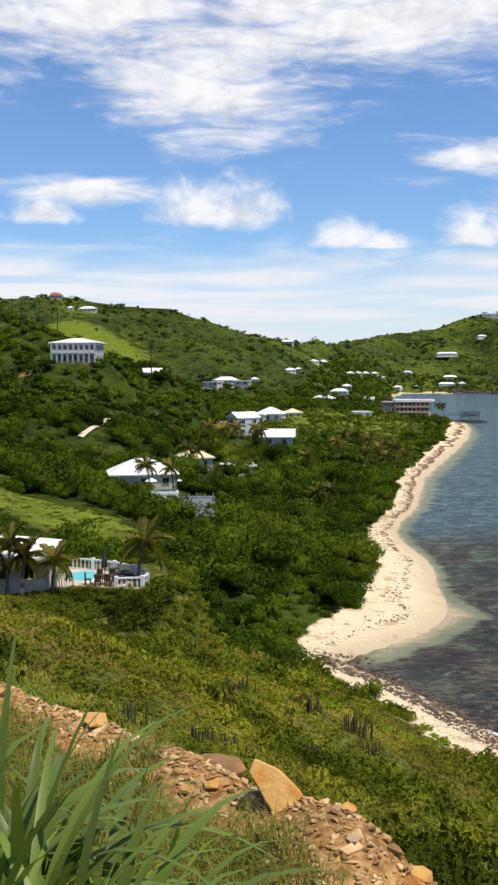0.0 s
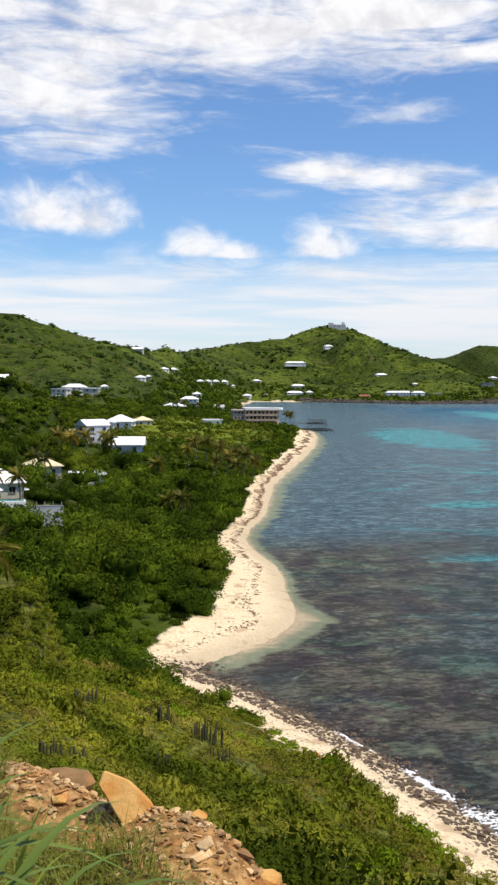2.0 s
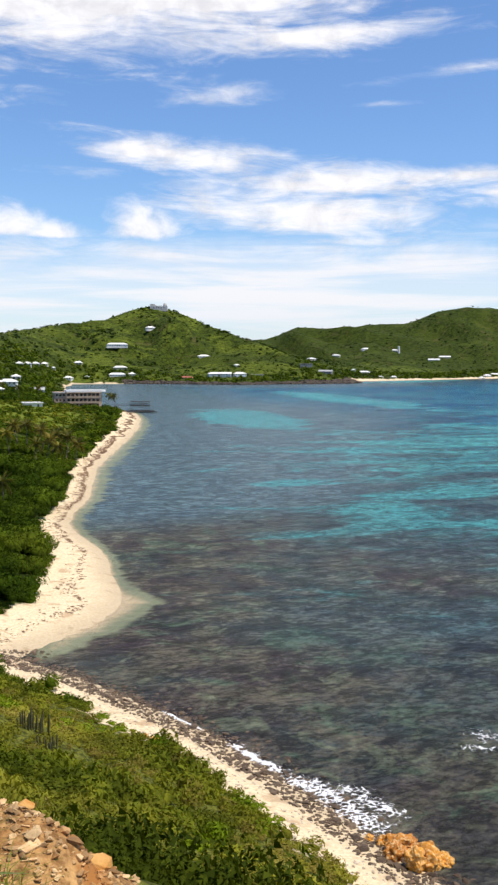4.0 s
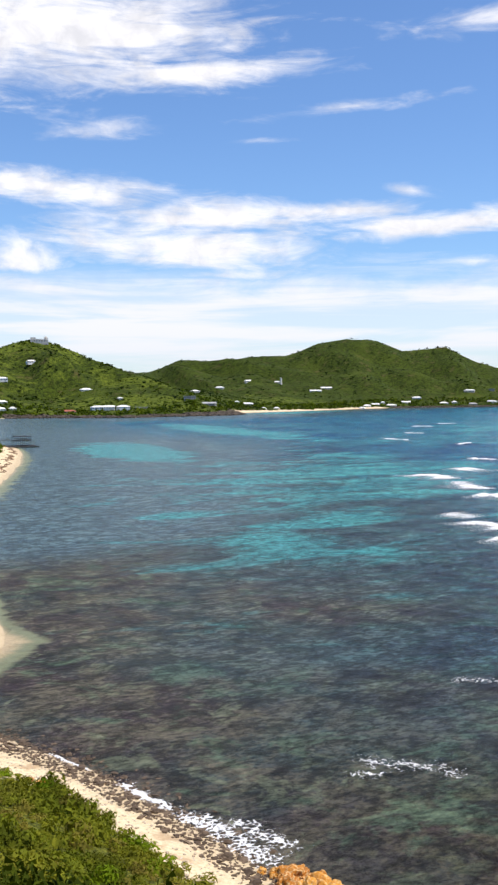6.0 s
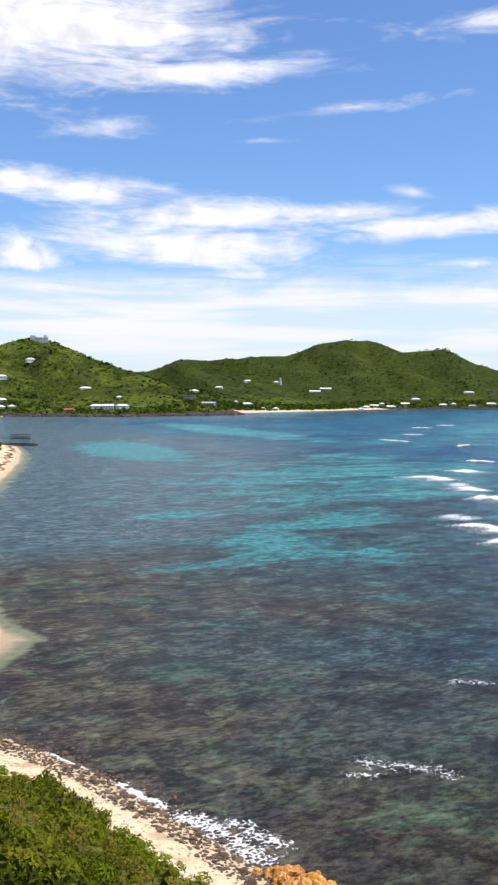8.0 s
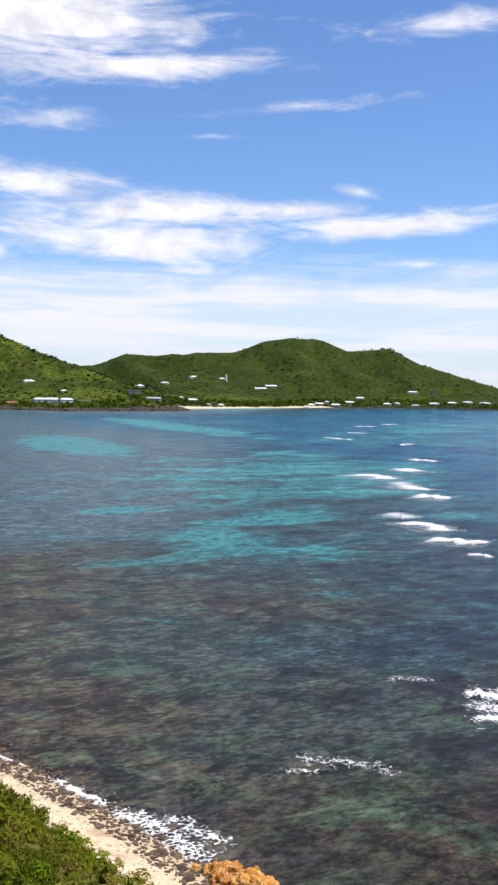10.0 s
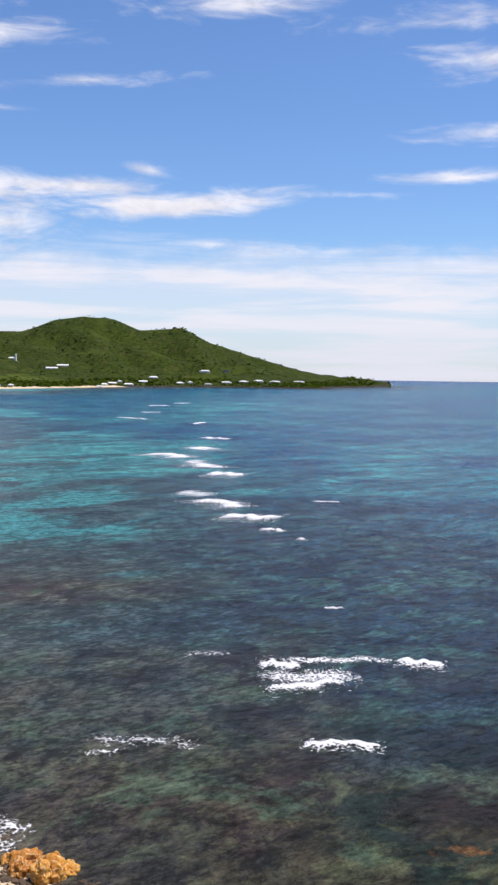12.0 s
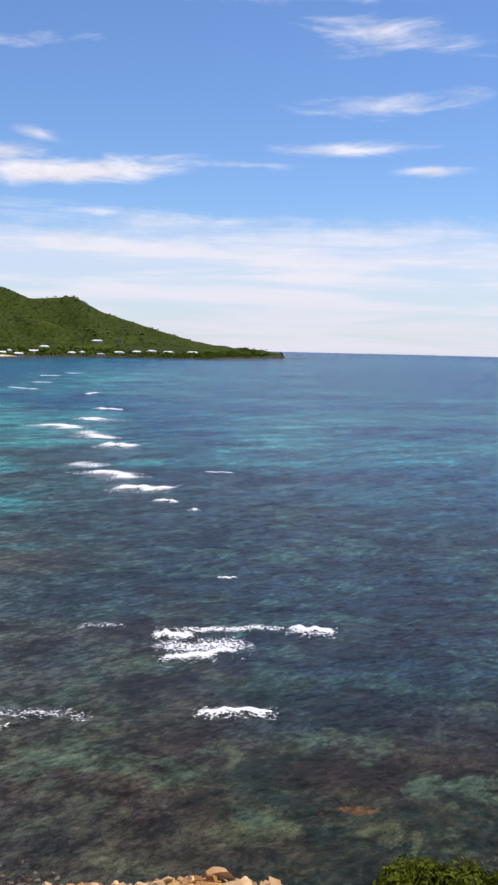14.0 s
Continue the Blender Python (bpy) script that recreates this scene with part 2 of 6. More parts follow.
def ground_look(n):
    p = n.place
    broad, fine, grit = n.noise(p, 0.012, 5, 0.6), n.noise(p, 0.14, 6, 0.65), n.noise(p, 3.0, 5, 0.7)
    tuft = n.add("ShaderNodeTexVoronoi")
    n.put(tuft.inputs["Vector"], p)
    tuft.inputs["Scale"].default_value = 0.32
    mound = n.math("SUBTRACT", 1.0, tuft.outputs["Distance"])
    each = n.add("ShaderNodeSeparateColor")
    n.put(each.inputs[0], tuft.outputs["Color"])
    leafy = n.math("ADD", n.math("MULTIPLY", n.noise(p, 0.7, 6, 0.7), 0.55), n.math("MULTIPLY", each.outputs[0], 0.3))
    leafy = n.math("ADD", leafy, n.math("MULTIPLY", fine, 0.3))
    green = n.mix(n.smooth(leafy, 0.38, 0.78), (0.014, 0.023, 0.003), (0.050, 0.075, 0.008))
    green = n.mix(n.math("MULTIPLY", n.smooth(broad, 0.52, 0.66), 0.6), green, (0.064, 0.088, 0.011))
    green = n.mix(n.math("MULTIPLY", n.smooth(n.noise(p, 0.05, 4, 0.6), 0.56, 0.7), 0.6), green, (0.095, 0.080, 0.030))
    herbs = n.mix(n.smooth(n.noise(p, 2.6, 7, 0.75, 0.4), 0.40, 0.62), (0.030, 0.036, 0.008), (0.150, 0.160, 0.024))
    green = n.mix(n.attr("near"), green, herbs)
    sunny = n.mix(n.smooth(leafy, 0.40, 0.74), (0.042, 0.062, 0.007), (0.125, 0.160, 0.018))
    slope = n.math("ADD", n.attr("hill"), n.math("MULTIPLY", n.math("SUBTRACT", n.noise(p, 0.016, 6, 0.65, 0.6), 0.5), 3.0))
    green = n.mix(n.math("MULTIPLY", n.smooth(slope, 0.35, 0.85), 0.85), green, sunny)
    lime = n.mix(n.smooth(n.noise(p, 0.5, 6, 0.7), 0.35, 0.65), (0.085, 0.115, 0.010), (0.165, 0.205, 0.022))
    open_grass = n.math("ADD", n.attr("meadow"), n.math("MULTIPLY", n.math("SUBTRACT", fine, 0.5), 0.9))
    green = n.mix(n.smooth(open_grass, 0.1, 0.35), green, lime)
    straw = n.mix(n.smooth(n.noise(p, 9.0, 5, 0.7), 0.35, 0.65), (0.10, 0.085, 0.020), (0.26, 0.20, 0.065))
    green = n.mix(n.smooth(n.attr("turf"), 0.4, 0.6), green, straw)
    wet = n.smooth(n.math("ADD", n.attr("shore"), n.math("MULTIPLY", n.math("SUBTRACT", fine, 0.5), 4.0)), 0.3, 4.6)
    sand = n.mix(n.smooth(grit, 0.3, 0.7), (0.62, 0.48, 0.30), (0.80, 0.67, 0.46))
    sand = n.mix(n.smooth(n.noise(p, 0.35, 5, 0.6), 0.56, 0.66), sand, (0.50, 0.36, 0.22))
    sand = n.mix(wet, n.mix(0.5, sand, (0.34, 0.27, 0.18)), sand)
    edge = n.math("ADD", n.attr("sand"), n.math("MULTIPLY", n.math("SUBTRACT", n.noise(p, 0.8, 4, 0.6), 0.5), 0.7))
    colour = n.mix(n.smooth(edge, 0.4, 0.6), green, sand)
    earth = n.mix(n.smooth(n.noise(p, 14.0, 6, 0.7), 0.35, 0.65), (0.19, 0.095, 0.035), (0.52, 0.31, 0.125))
    earth = n.mix(n.smooth(n.noise(p, 3.0, 4, 0.6), 0.5, 0.7), earth, (0.33, 0.14, 0.04))
    dirt = n.math("ADD", n.attr("dirt"), n.math("MULTIPLY", n.math("SUBTRACT", n.noise(p, 5.0, 4, 0.6), 0.5), 0.8))
    colour = n.mix(n.smooth(dirt, 0.4, 0.6), colour, earth)
    n.put(n.base, colour)
    height_map = n.math("ADD", n.math("MULTIPLY", n.noise(p, 0.5, 6, 0.7), 0.5), n.math("MULTIPLY", n.math("MULTIPLY", mound, 1.6), n.smooth(n.attr("shore"), 12.0, 60.0)))
    relief(n, n.math("ADD", height_map, n.math("MULTIPLY", grit, 0.06)), 0.75, 0.8)


def water_look(n):
    p = n.place
    off = n.attr("offshore")
    patch = n.noise(p, 0.03, 6, 0.62, 0.5)
    mottle = n.noise(p, 0.13, 7, 0.68, 0.4)
    grain = n.noise(p, 1.7, 7, 0.74, 0.2)
    both = n.math("ADD", n.math("MULTIPLY", mottle, 0.6), n.math("MULTIPLY", grain, 0.4))
    # reef and weed under shallow water, then sea grass, then open water
    reef = n.mix(n.smooth(n.noise(p, 0.045, 6, 0.6, 0.5), 0.42, 0.58), (0.024, 0.016, 0.016), (0.012, 0.025, 0.021))
    reef = n.mix(n.math("MULTIPLY", n.smooth(both, 0.46, 0.58), 0.8), reef, (0.046, 0.042, 0.025))
    reef = n.mix(n.math("MULTIPLY", n.smooth(n.noise(p, 0.16, 8, 0.7, 0.6), 0.53, 0.61), 0.6), reef, (0.085, 0.105, 0.055))
    grass = n.mix(n.smooth(both, 0.40, 0.60), (0.007, 0.013, 0.040), (0.018, 0.056, 0.100))
    grass = n.mix(n.math("MULTIPLY", n.smooth(n.noise(p, 0.11, 8, 0.7, 0.6), 0.52, 0.60), 0.6), grass, (0.040, 0.125, 0.120))
    deep = n.mix(n.smooth(n.math("ADD", n.math("MULTIPLY", patch, 0.6), n.math("MULTIPLY", both, 0.4)), 0.38, 0.62), (0.003, 0.042, 0.142), (0.008, 0.126, 0.212))
    deep = n.mix(n.math("MULTIPLY", n.smooth(n.noise(p, 0.009, 6, 0.65, 0.4), 0.44, 0.62), 0.7), deep, (0.024, 0.168, 0.215))
    # paler reef: sky reflected off calm water, painted into the colour
    shallow = n.mix(n.smooth(both, 0.42, 0.60), n.mix(n.smooth(patch, 0.42, 0.58), (0.050, 0.038, 0.048), (0.032, 0.050, 0.056)), (0.118, 0.112, 0.090))
    shallow = n.mix(n.math("MULTIPLY", n.smooth(n.noise(p, 0.19, 8, 0.72, 0.7), 0.54, 0.61), 0.65), shallow, (0.150, 0.180, 0.125))
    reef = n.mix(n.math("MULTIPLY", n.attr("sky_sheen"), 0.75), reef, shallow)
    reef = n.mix(n.math("MULTIPLY", n.smooth(n.noise(p, 0.08, 8, 0.7, 0.6), 0.54, 0.61), 0.55), reef, (0.075, 0.135, 0.090))
    # the same painted sky reflection over the sea grass
    grass = n.mix(n.math("MULTIPLY", n.attr("sky_sheen"), 0.7), grass, n.mix(n.smooth(both, 0.42, 0.60), (0.034, 0.050, 0.070), (0.075, 0.130, 0.142)))
    # ripples of open sand between the weed
    rib = n.noise(n.mapped(p, (0.35, 1, 1), -28), 0.2, 7, 0.68, 0.5)
    grass = n.mix(n.math("MULTIPLY", n.smooth(rib, 0.52, 0.62), 0.45), grass, (0.040, 0.115, 0.125))
    wander = n.math("ADD", off, n.math("MULTIPLY", n.math("SUBTRACT", patch, 0.5), 110.0))
    deep = n.mix(n.smooth(off, 450.0, 1000.0), deep, n.mix(n.smooth(patch, 0.4, 0.6), (0.005, 0.042, 0.145), (0.007, 0.062, 0.180)))
    # calm bay: grey-blue of mirrored cloud mixed into the base colour
    calm = n.mix(n.smooth(both, 0.42, 0.62), (0.062, 0.108, 0.142), (0.100, 0.166, 0.195))
    colour = n.mix(n.smooth(wander, 8.0, 72.0), reef, grass)
    colour = n.mix(n.smooth(n.attr("bay"), 0.25, 0.75), colour, calm)
    colour = n.mix(n.smooth(wander, 85.0, 205.0), colour, deep)
    drift = n.noise(n.mapped(p, (0.6, 1, 1), -28), 0.045, 8, 0.68, 0.7)
    pale = n.math("ADD", n.attr("sandbank"), n.math("MULTIPLY", n.math("SUBTRACT", drift, 0.5), 2.3))
    colour = n.mix(n.math("MULTIPLY", n.smooth(pale, 0.10, 0.55), 0.75), colour, (0.045, 0.28, 0.31))
    colour = n.mix(n.smooth(n.math("ADD", n.attr("coral"), n.math("MULTIPLY", n.math("SUBTRACT", grain, 0.5), 2.0)), 0.3, 0.6), colour, (0.13, 0.070, 0.03))
    # wavelets: light and dark facets of the ripples, painted into the colour by noise
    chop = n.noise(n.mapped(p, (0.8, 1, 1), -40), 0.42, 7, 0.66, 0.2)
    facet_shade = n.noise(n.mapped(p, (0.6, 1, 1), -38), 0.42, 8, 0.78, 0.3)
    colour = n.mix(1.0, colour, n.mix(n.smooth(facet_shade, 0.39, 0.61), (0.60, 0.60, 0.62), (1.46, 1.43, 1.39)), "MULTIPLY")
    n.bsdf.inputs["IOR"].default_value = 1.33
    # finer ripples, their light and shade tinted into the colour too
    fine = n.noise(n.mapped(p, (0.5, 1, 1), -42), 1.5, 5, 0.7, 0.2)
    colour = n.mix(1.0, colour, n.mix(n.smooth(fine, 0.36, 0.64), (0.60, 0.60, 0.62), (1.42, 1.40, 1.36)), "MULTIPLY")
    # long swells: shaded troughs and lit crests painted into the colour
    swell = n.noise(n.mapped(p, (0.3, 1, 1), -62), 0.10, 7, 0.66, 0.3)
    swell_shade = n.mix(n.smooth(swell, 0.40, 0.60), (0.62, 0.66, 0.76), (1.30, 1.26, 1.16))
    colour = n.mix(n.smooth(off, 45.0, 130.0), colour, n.mix(1.0, colour, swell_shade, "MULTIPLY"))
    shoal = n.math("ADD", n.attr("shoal"), n.math("MULTIPLY", n.math("SUBTRACT", n.noise(n.mapped(p, (0.6, 1, 1), -20), 0.22, 7, 0.66, 0.8), 0.5), 0.9))
    colour = n.mix(n.math("MULTIPLY", n.smooth(shoal, 0.20, 0.46), 0.9), colour, (0.25, 0.28, 0.18))
    colour = n.mix(n.smooth(shoal, 0.52, 0.95), colour, (0.58, 0.46, 0.30))
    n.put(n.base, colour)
    relief(n, n.math("ADD", n.math("MULTIPLY", chop, 0.7), n.math("MULTIPLY", swell, 1.6)), 1.0, 2.2)


def foam_look(n):
    """Froth torn into a net of flecks: bare water shows where it is thin."""
    cells = n.add("ShaderNodeTexVoronoi", feature="DISTANCE_TO_EDGE")
    n.put(cells.inputs["Vector"], n.place)
    cells.inputs["Scale"].default_value = 2.2
    net = n.smooth(cells.outputs["Distance"], 0.34, 0.0)
    fleck = n.math("ADD", n.math("MULTIPLY", n.noise(n.place, 1.9, 7, 0.75, 0.6), 0.85), n.math("MULTIPLY", net, 0.15))
    thick = n.math("ADD", n.attr("froth"), n.math("MULTIPLY", n.math("SUBTRACT", fleck, 0.47), 3.4))
    n.put(n.base, n.mix(n.noise(n.place, 3.0, 3, 0.6), (0.72, 0.76, 0.80), (0.9, 0.9, 0.9)))
    n.put(n.bsdf.inputs["Alpha"], n.math("MULTIPLY", n.smooth(thick, 0.34, 0.62), 0.95))
    relief(n, fleck, 0.6, 0.3)


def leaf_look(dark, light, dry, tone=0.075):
    def build(n):
        spot = n.noise(n.place, 0.22, 4, 0.6)
        broad = n.noise(n.place, 0.02, 4, 0.6)
        colour = n.mix(n.smooth(n.math("ADD", n.math("MULTIPLY", spot, 0.85), n.math("MULTIPLY", n.island, 0.15)), 0.32, 0.68), dark, light)
        colour = n.mix(n.math("MULTIPLY", n.smooth(broad, 0.5, 0.68), 0.55), colour, dry)
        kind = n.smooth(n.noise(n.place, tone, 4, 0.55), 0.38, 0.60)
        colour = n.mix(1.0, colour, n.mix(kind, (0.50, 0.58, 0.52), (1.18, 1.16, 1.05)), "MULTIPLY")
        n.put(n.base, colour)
        # light shines through the leaves
        thin = n.add("ShaderNodeBsdfTranslucent")
        n.put(thin.inputs["Color"], n.mix(1.0, colour, (1.3, 1.25, 0.7), "MULTIPLY"))
        both = n.add("ShaderNodeMixShader")
        both.inputs[0].default_value = 0.26
        n.put(both.inputs[1], n.bsdf.outputs[0])
        n.put(both.inputs[2], thin.outputs[0])
        n.put(n.tree.nodes["Material Output"].inputs["Surface"], both.outputs[0])
    return build


GROUND = material("ground", ground_look, 0.95, 0.1)
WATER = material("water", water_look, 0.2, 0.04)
LEAF_WOOD = material("woodland_leaf", leaf_look((0.024, 0.042, 0.004), (0.100, 0.152, 0.012), (0.150, 0.178, 0.018)), 0.8, 0.03)
LEAF_SCRUB = material("scrub_leaf", leaf_look((0.078, 0.090, 0.010), (0.235, 0.250, 0.026), (0.33, 0.28, 0.06)), 0.8, 0.03)
LEAF_BUSH = material("bush_leaf", leaf_look((0.050, 0.066, 0.007), (0.175, 0.205, 0.019), (0.26, 0.24, 0.038)), 0.8, 0.03)
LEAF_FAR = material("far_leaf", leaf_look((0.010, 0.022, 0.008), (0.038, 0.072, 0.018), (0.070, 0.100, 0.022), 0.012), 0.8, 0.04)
LEAF_LIME = material("lime_leaf", leaf_look((0.075, 0.120, 0.006), (0.200, 0.290, 0.016), (0.26, 0.31, 0.03)), 0.8, 0.03)
LEAF_DRY = material("dry_leaf", leaf_look((0.105, 0.092, 0.018), (0.255, 0.228, 0.048), (0.31, 0.25, 0.08)), 0.85, 0.03)
LEAF_HILL = material("hill_leaf", leaf_look((0.024, 0.043, 0.007), (0.085, 0.125, 0.016), (0.140, 0.160, 0.028), 0.012), 0.8, 0.03)
GRASS = material("grass_blade", leaf_look((0.20, 0.25, 0.03), (0.42, 0.48, 0.08), (0.50, 0.46, 0.15)), 0.6, 0.2)
TALL_GRASS = material("tall_grass_blade", leaf_look((0.095, 0.145, 0.022), (0.27, 0.35, 0.065), (0.40, 0.42, 0.13)), 0.45, 0.4)
TURF = material("turf_blade", leaf_look((0.22, 0.22, 0.035), (0.44, 0.42, 0.08), (0.56, 0.45, 0.17)), 0.7, 0.1)
FOAM = material("foam", foam_look, 0.6, 0.3)


# ---- building blocks ----
def mesh_of(name, verts, faces, mat, smooth=False):
    """A mesh from numpy corners and one array of faces of equal size (or a list of such arrays)."""
    me = bpy.data.meshes.new(name)
    faces = faces if isinstance(faces, list) else [faces]
    loops = np.concatenate([f.reshape(-1) for f in faces])
    sizes = np.concatenate([np.full(len(f), f.shape[1]) for f in faces])
    me.vertices.add(len(verts))
    me.vertices.foreach_set("co", np.asarray(verts, np.float32).reshape(-1))
    me.loops.add(len(loops))
    me.loops.foreach_set("vertex_index", loops.astype(np.int32))
    me.polygons.add(len(sizes))
    me.polygons.foreach_set("loop_start", (np.cumsum(sizes) - sizes).astype(np.int32))
    me.update(calc_edges=True)
    me.polygons.foreach_set("use_smooth", np.full(len(sizes), smooth))
    me.materials.append(mat)
    return me


def add_field(me, name, values):
    me.attributes.new(name, "FLOAT", "POINT").data.foreach_set("value", np.asarray(values, np.float32))


def round_sheet(rings, front_step, z_of):
    """A sheet of rings round the view point, fine to the front and coarse behind; z_of gives heights and fields."""
    front = np.arange(-21, 61, front_step)
    turn = np.radians(np.concatenate([front, np.arange(61, 339, 4.0)]))
    a, r = np.meshgrid(turn, rings)
    x, y = (r * np.sin(a)).ravel(), (r * np.cos(a)).ravel()
    z, fields = z_of(x, y)
    rows, cols = len(rings), len(turn)
    i, j = np.meshgrid(np.arange(rows - 1), np.arange(cols), indexing="ij")
    k = (j + 1) % cols
    quads = np.stack([i * cols + j, (i + 1) * cols + j, (i + 1) * cols + k, i * cols + k], -1).reshape(-1, 4)[:, ::-1]
    return np.stack([x, y, z], 1), quads, fields


# ---- levelled plots for the houses ----
PADS += [(-2, 274, 7.6, 8), (-2, 289, 9.4, 8), (8, 283, 6.8, 7), (-50, 296, 32.6, 10), (-19.5, 81, 12.75, 6.5), (-12, 83.5, 12.95, 6.2), (-20, 195, 7.5, 8), (-8.5, 192, 7.0, 3.5),
         (-11.5, 226, 7.8, 6), (-2.5, 232, 5.3, 5), (-1.5, 306, 10.4, 8), (8, 296, 8.0, 6), (9.5, 430, 8.9, 8),
         (93, 590, 2.6, 16), (-28.6, 299.1, 27.9, 3.8), (-35.1, 558.9, 17.4, 4.7), (-29.2, 599.3, 17.6, 8.6), (-22.2, 619.6, 18.5, 7.3),
         (-14.7, 639.8, 19.6, 10.7), (-4.0, 640.0, 18.8, 7.0), (18.9, 439.6, 10.0, 5.2), (58.8, 525.0, 6.5, 6.7), (-16, 187.2, 7.2, 3.6), (-9.8, 181.4, 2.4, 4.2), (-9.4, 173.0, 3.0, 4.6), (-9.0, 165.0, 3.8, 4.6)]


# ---- ground and sea ----
def ellipse(x, y, cx, cy, along, across, turn):
    c, s = math.cos(radians(turn)), math.sin(radians(turn))
    u, v = (x - cx) * c + (y - cy) * s, -(x - cx) * s + (y - cy) * c
    return np.clip(1 - np.sqrt((u / along) ** 2 + (v / across) ** 2), -1, 1)


def in_meadow(x, y):
    return np.max([ellipse(x, y, *m) for m in MEADOWS], axis=0)


def rocky(x, y):
    """Stretches of far shore that are dark rock instead of sand."""
    return ((x > 270) & (x < 585) & (y > 1000) & (y < 1420)) | (x > 1010)


def ground_heights(x, y):
    z, sd = height(x, y)
    cut, along = (x + y - 4.0) / 1.4142, (x - y) / 1.4142
    # heap of spoil along the edge of the cutting, lower in one stretch
    spoil = np.exp(-((cut + np.interp(along, [-2.5, -1.8], [0.0, 0.25])) / 0.4) ** 2) * smoothstep(np.hypot(x, y), 14, 9)
    gap = np.exp(-((along + 1.35) / 0.6) ** 4)
    z = z + 0.10 * spoil * (1 + 0.4 * waves(x, y, 0.9, 8)) * (1 - gap) * (1 + 2.0 * smoothstep(along, -0.9, -0.45) * smoothstep(along, 0.5, 0.1)) - 0.34 * gap * smoothstep(cut, -1.2, 0.0) * np.exp(-np.maximum(cut, 0) / 3)
    z = z + 0.03 * smoothstep(3 - np.hypot(x, y), 0, 2) * waves(x, y, 0.6, 9)
    width = beach_width(x, y)
    sand = np.where(sd < width, 1.0, np.exp(-np.maximum(sd - width, 0) / 2.0)) * (sd > -30)
    sand = np.where(rocky(x, y), 0.0, sand)
    dirt = np.exp(-((cut - np.interp(along, [-2.5, -1.8], [0.02, -0.12])) / np.interp(along, [-2.5, -1.8], [0.30, 0.62])) ** 4) * smoothstep(np.hypot(x, y), 16, 8)
    turf = 1.0 * (cut < 0.2) * smoothstep(np.hypot(x, y), 12, 8)
    # bare cut earth beside the villa
    dirt = np.maximum(dirt, 1.3 * np.clip(ellipse(x, y, -63, 289, 12, 5, 10), 0, 1))
    # the castle hill and its neighbour stay in low, sunny scrub; the far hill is wooded
    hill = smoothstep(y, 700, 860) * (to_line(x, y, CREST_FAR)[0] > to_line(x, y, CREST_BACK)[0]) * np.where(x > 60, 0.55, 0.35)
    return z, {"sand": sand, "dirt": dirt, "hill": hill, "near": smoothstep(np.hypot(x, y), 115, 85), "shore": sd, "turf": turf, "meadow": in_meadow(x, y)}


rings = np.concatenate([[0.0, 0.25, 0.6, 0.9], np.geomspace(1.2, 650, 270)[:-1], np.geomspace(650, 2600, 150)[:-1], np.geomspace(2600, 4880, 12)])
verts, quads, fields = round_sheet(rings, 0.34, ground_heights)
me = mesh_of("ground", verts, quads, GROUND, True)
for key, value in fields.items():
    add_field(me, key, value)
tagged(new("ground", me), "green hilly island ground with a pale sandy shoreline", "ground", kind="structure")


SHOAL = [(11.5, 100), (16.3, 104.3), (21.6, 109.4), (25.4, 115), (29.6, 120.4), (27.8, 128), (27.6, 141), (24, 141), (12, 110)]


def sea_heights(x, y):
    off = -offshore(x, y)
    banks = np.full(x.shape, -1.0)
    for e in ((325, 740, 215, 34, 84, 1.6), (168, 505, 118, 32, 80, 1.5), (190, 378, 40, 9, -45, 0.8), (88, 231, 17, 10, 10, 0.8), (92, 186, 36, 17, 62, 0.68), (142, 303, 44, 12, -25, 0.7),
              (700, 1330, 190, 60, 35, 1.0), (190, 320, 190, 80, 58, 0.58), (110, 190, 90, 34, 55, 0.42), (560, 700, 400, 120, 48, 0.38), (250, 230, 130, 60, 40, 0.24)):
        banks = np.maximum(banks, ellipse(x, y, *e[:5]) * e[5])
    lobe = np.clip(0.30 + within(x, y, SHOAL) / 6.0, -1, 1.4)
    strip = np.exp(-np.maximum(off, 0) / np.interp(y, [90, 110, 150, 200, 300, 450, 600], [0.5, 1.0, 1.5, 2.6, 4.5, 4.5, 2])) * smoothstep(y, 100, 116) * smoothstep(y, 760, 600)
    bay = smoothstep(y, 130, 230) * smoothstep(x - 0.55 * y, 30, -60)
    # the left side of the water takes the painted sky reflection
    return np.zeros(x.shape), {"offshore": off, "sandbank": banks, "shoal": np.maximum(lobe, 0.95 * strip), "bay": bay, "sky_sheen": smoothstep(y - 1.3 * x, -28, 32), "coral": np.maximum(ellipse(x, y, 50.7, 38.2, 2.2, 1.3, -50), ellipse(x, y, 48.9, 39.3, 1.2, 0.9, 0))}


verts, quads, fields = round_sheet(np.concatenate([[2.0, 20], np.geomspace(40, 4900, 230)]), 0.35, sea_heights)
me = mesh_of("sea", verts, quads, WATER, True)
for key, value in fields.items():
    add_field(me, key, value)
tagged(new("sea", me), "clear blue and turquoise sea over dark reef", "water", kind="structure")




# ---- built things ----
def boxes(*items):
    """A bmesh of boxes: centre x, y, z and size x, y, z, then a turn about z in degrees."""
    bm = bmesh.new()
    for cx, cy, cz, sx, sy, sz, *turn in items:
        m = Matrix.Translation((cx, cy, cz)) @ Matrix.Rotation(radians(turn[0] if turn else 0), 4, "Z") @ Matrix.Diagonal((sx, sy, sz, 1))
        bmesh.ops.create_cube(bm, size=1, matrix=m)
    return bm


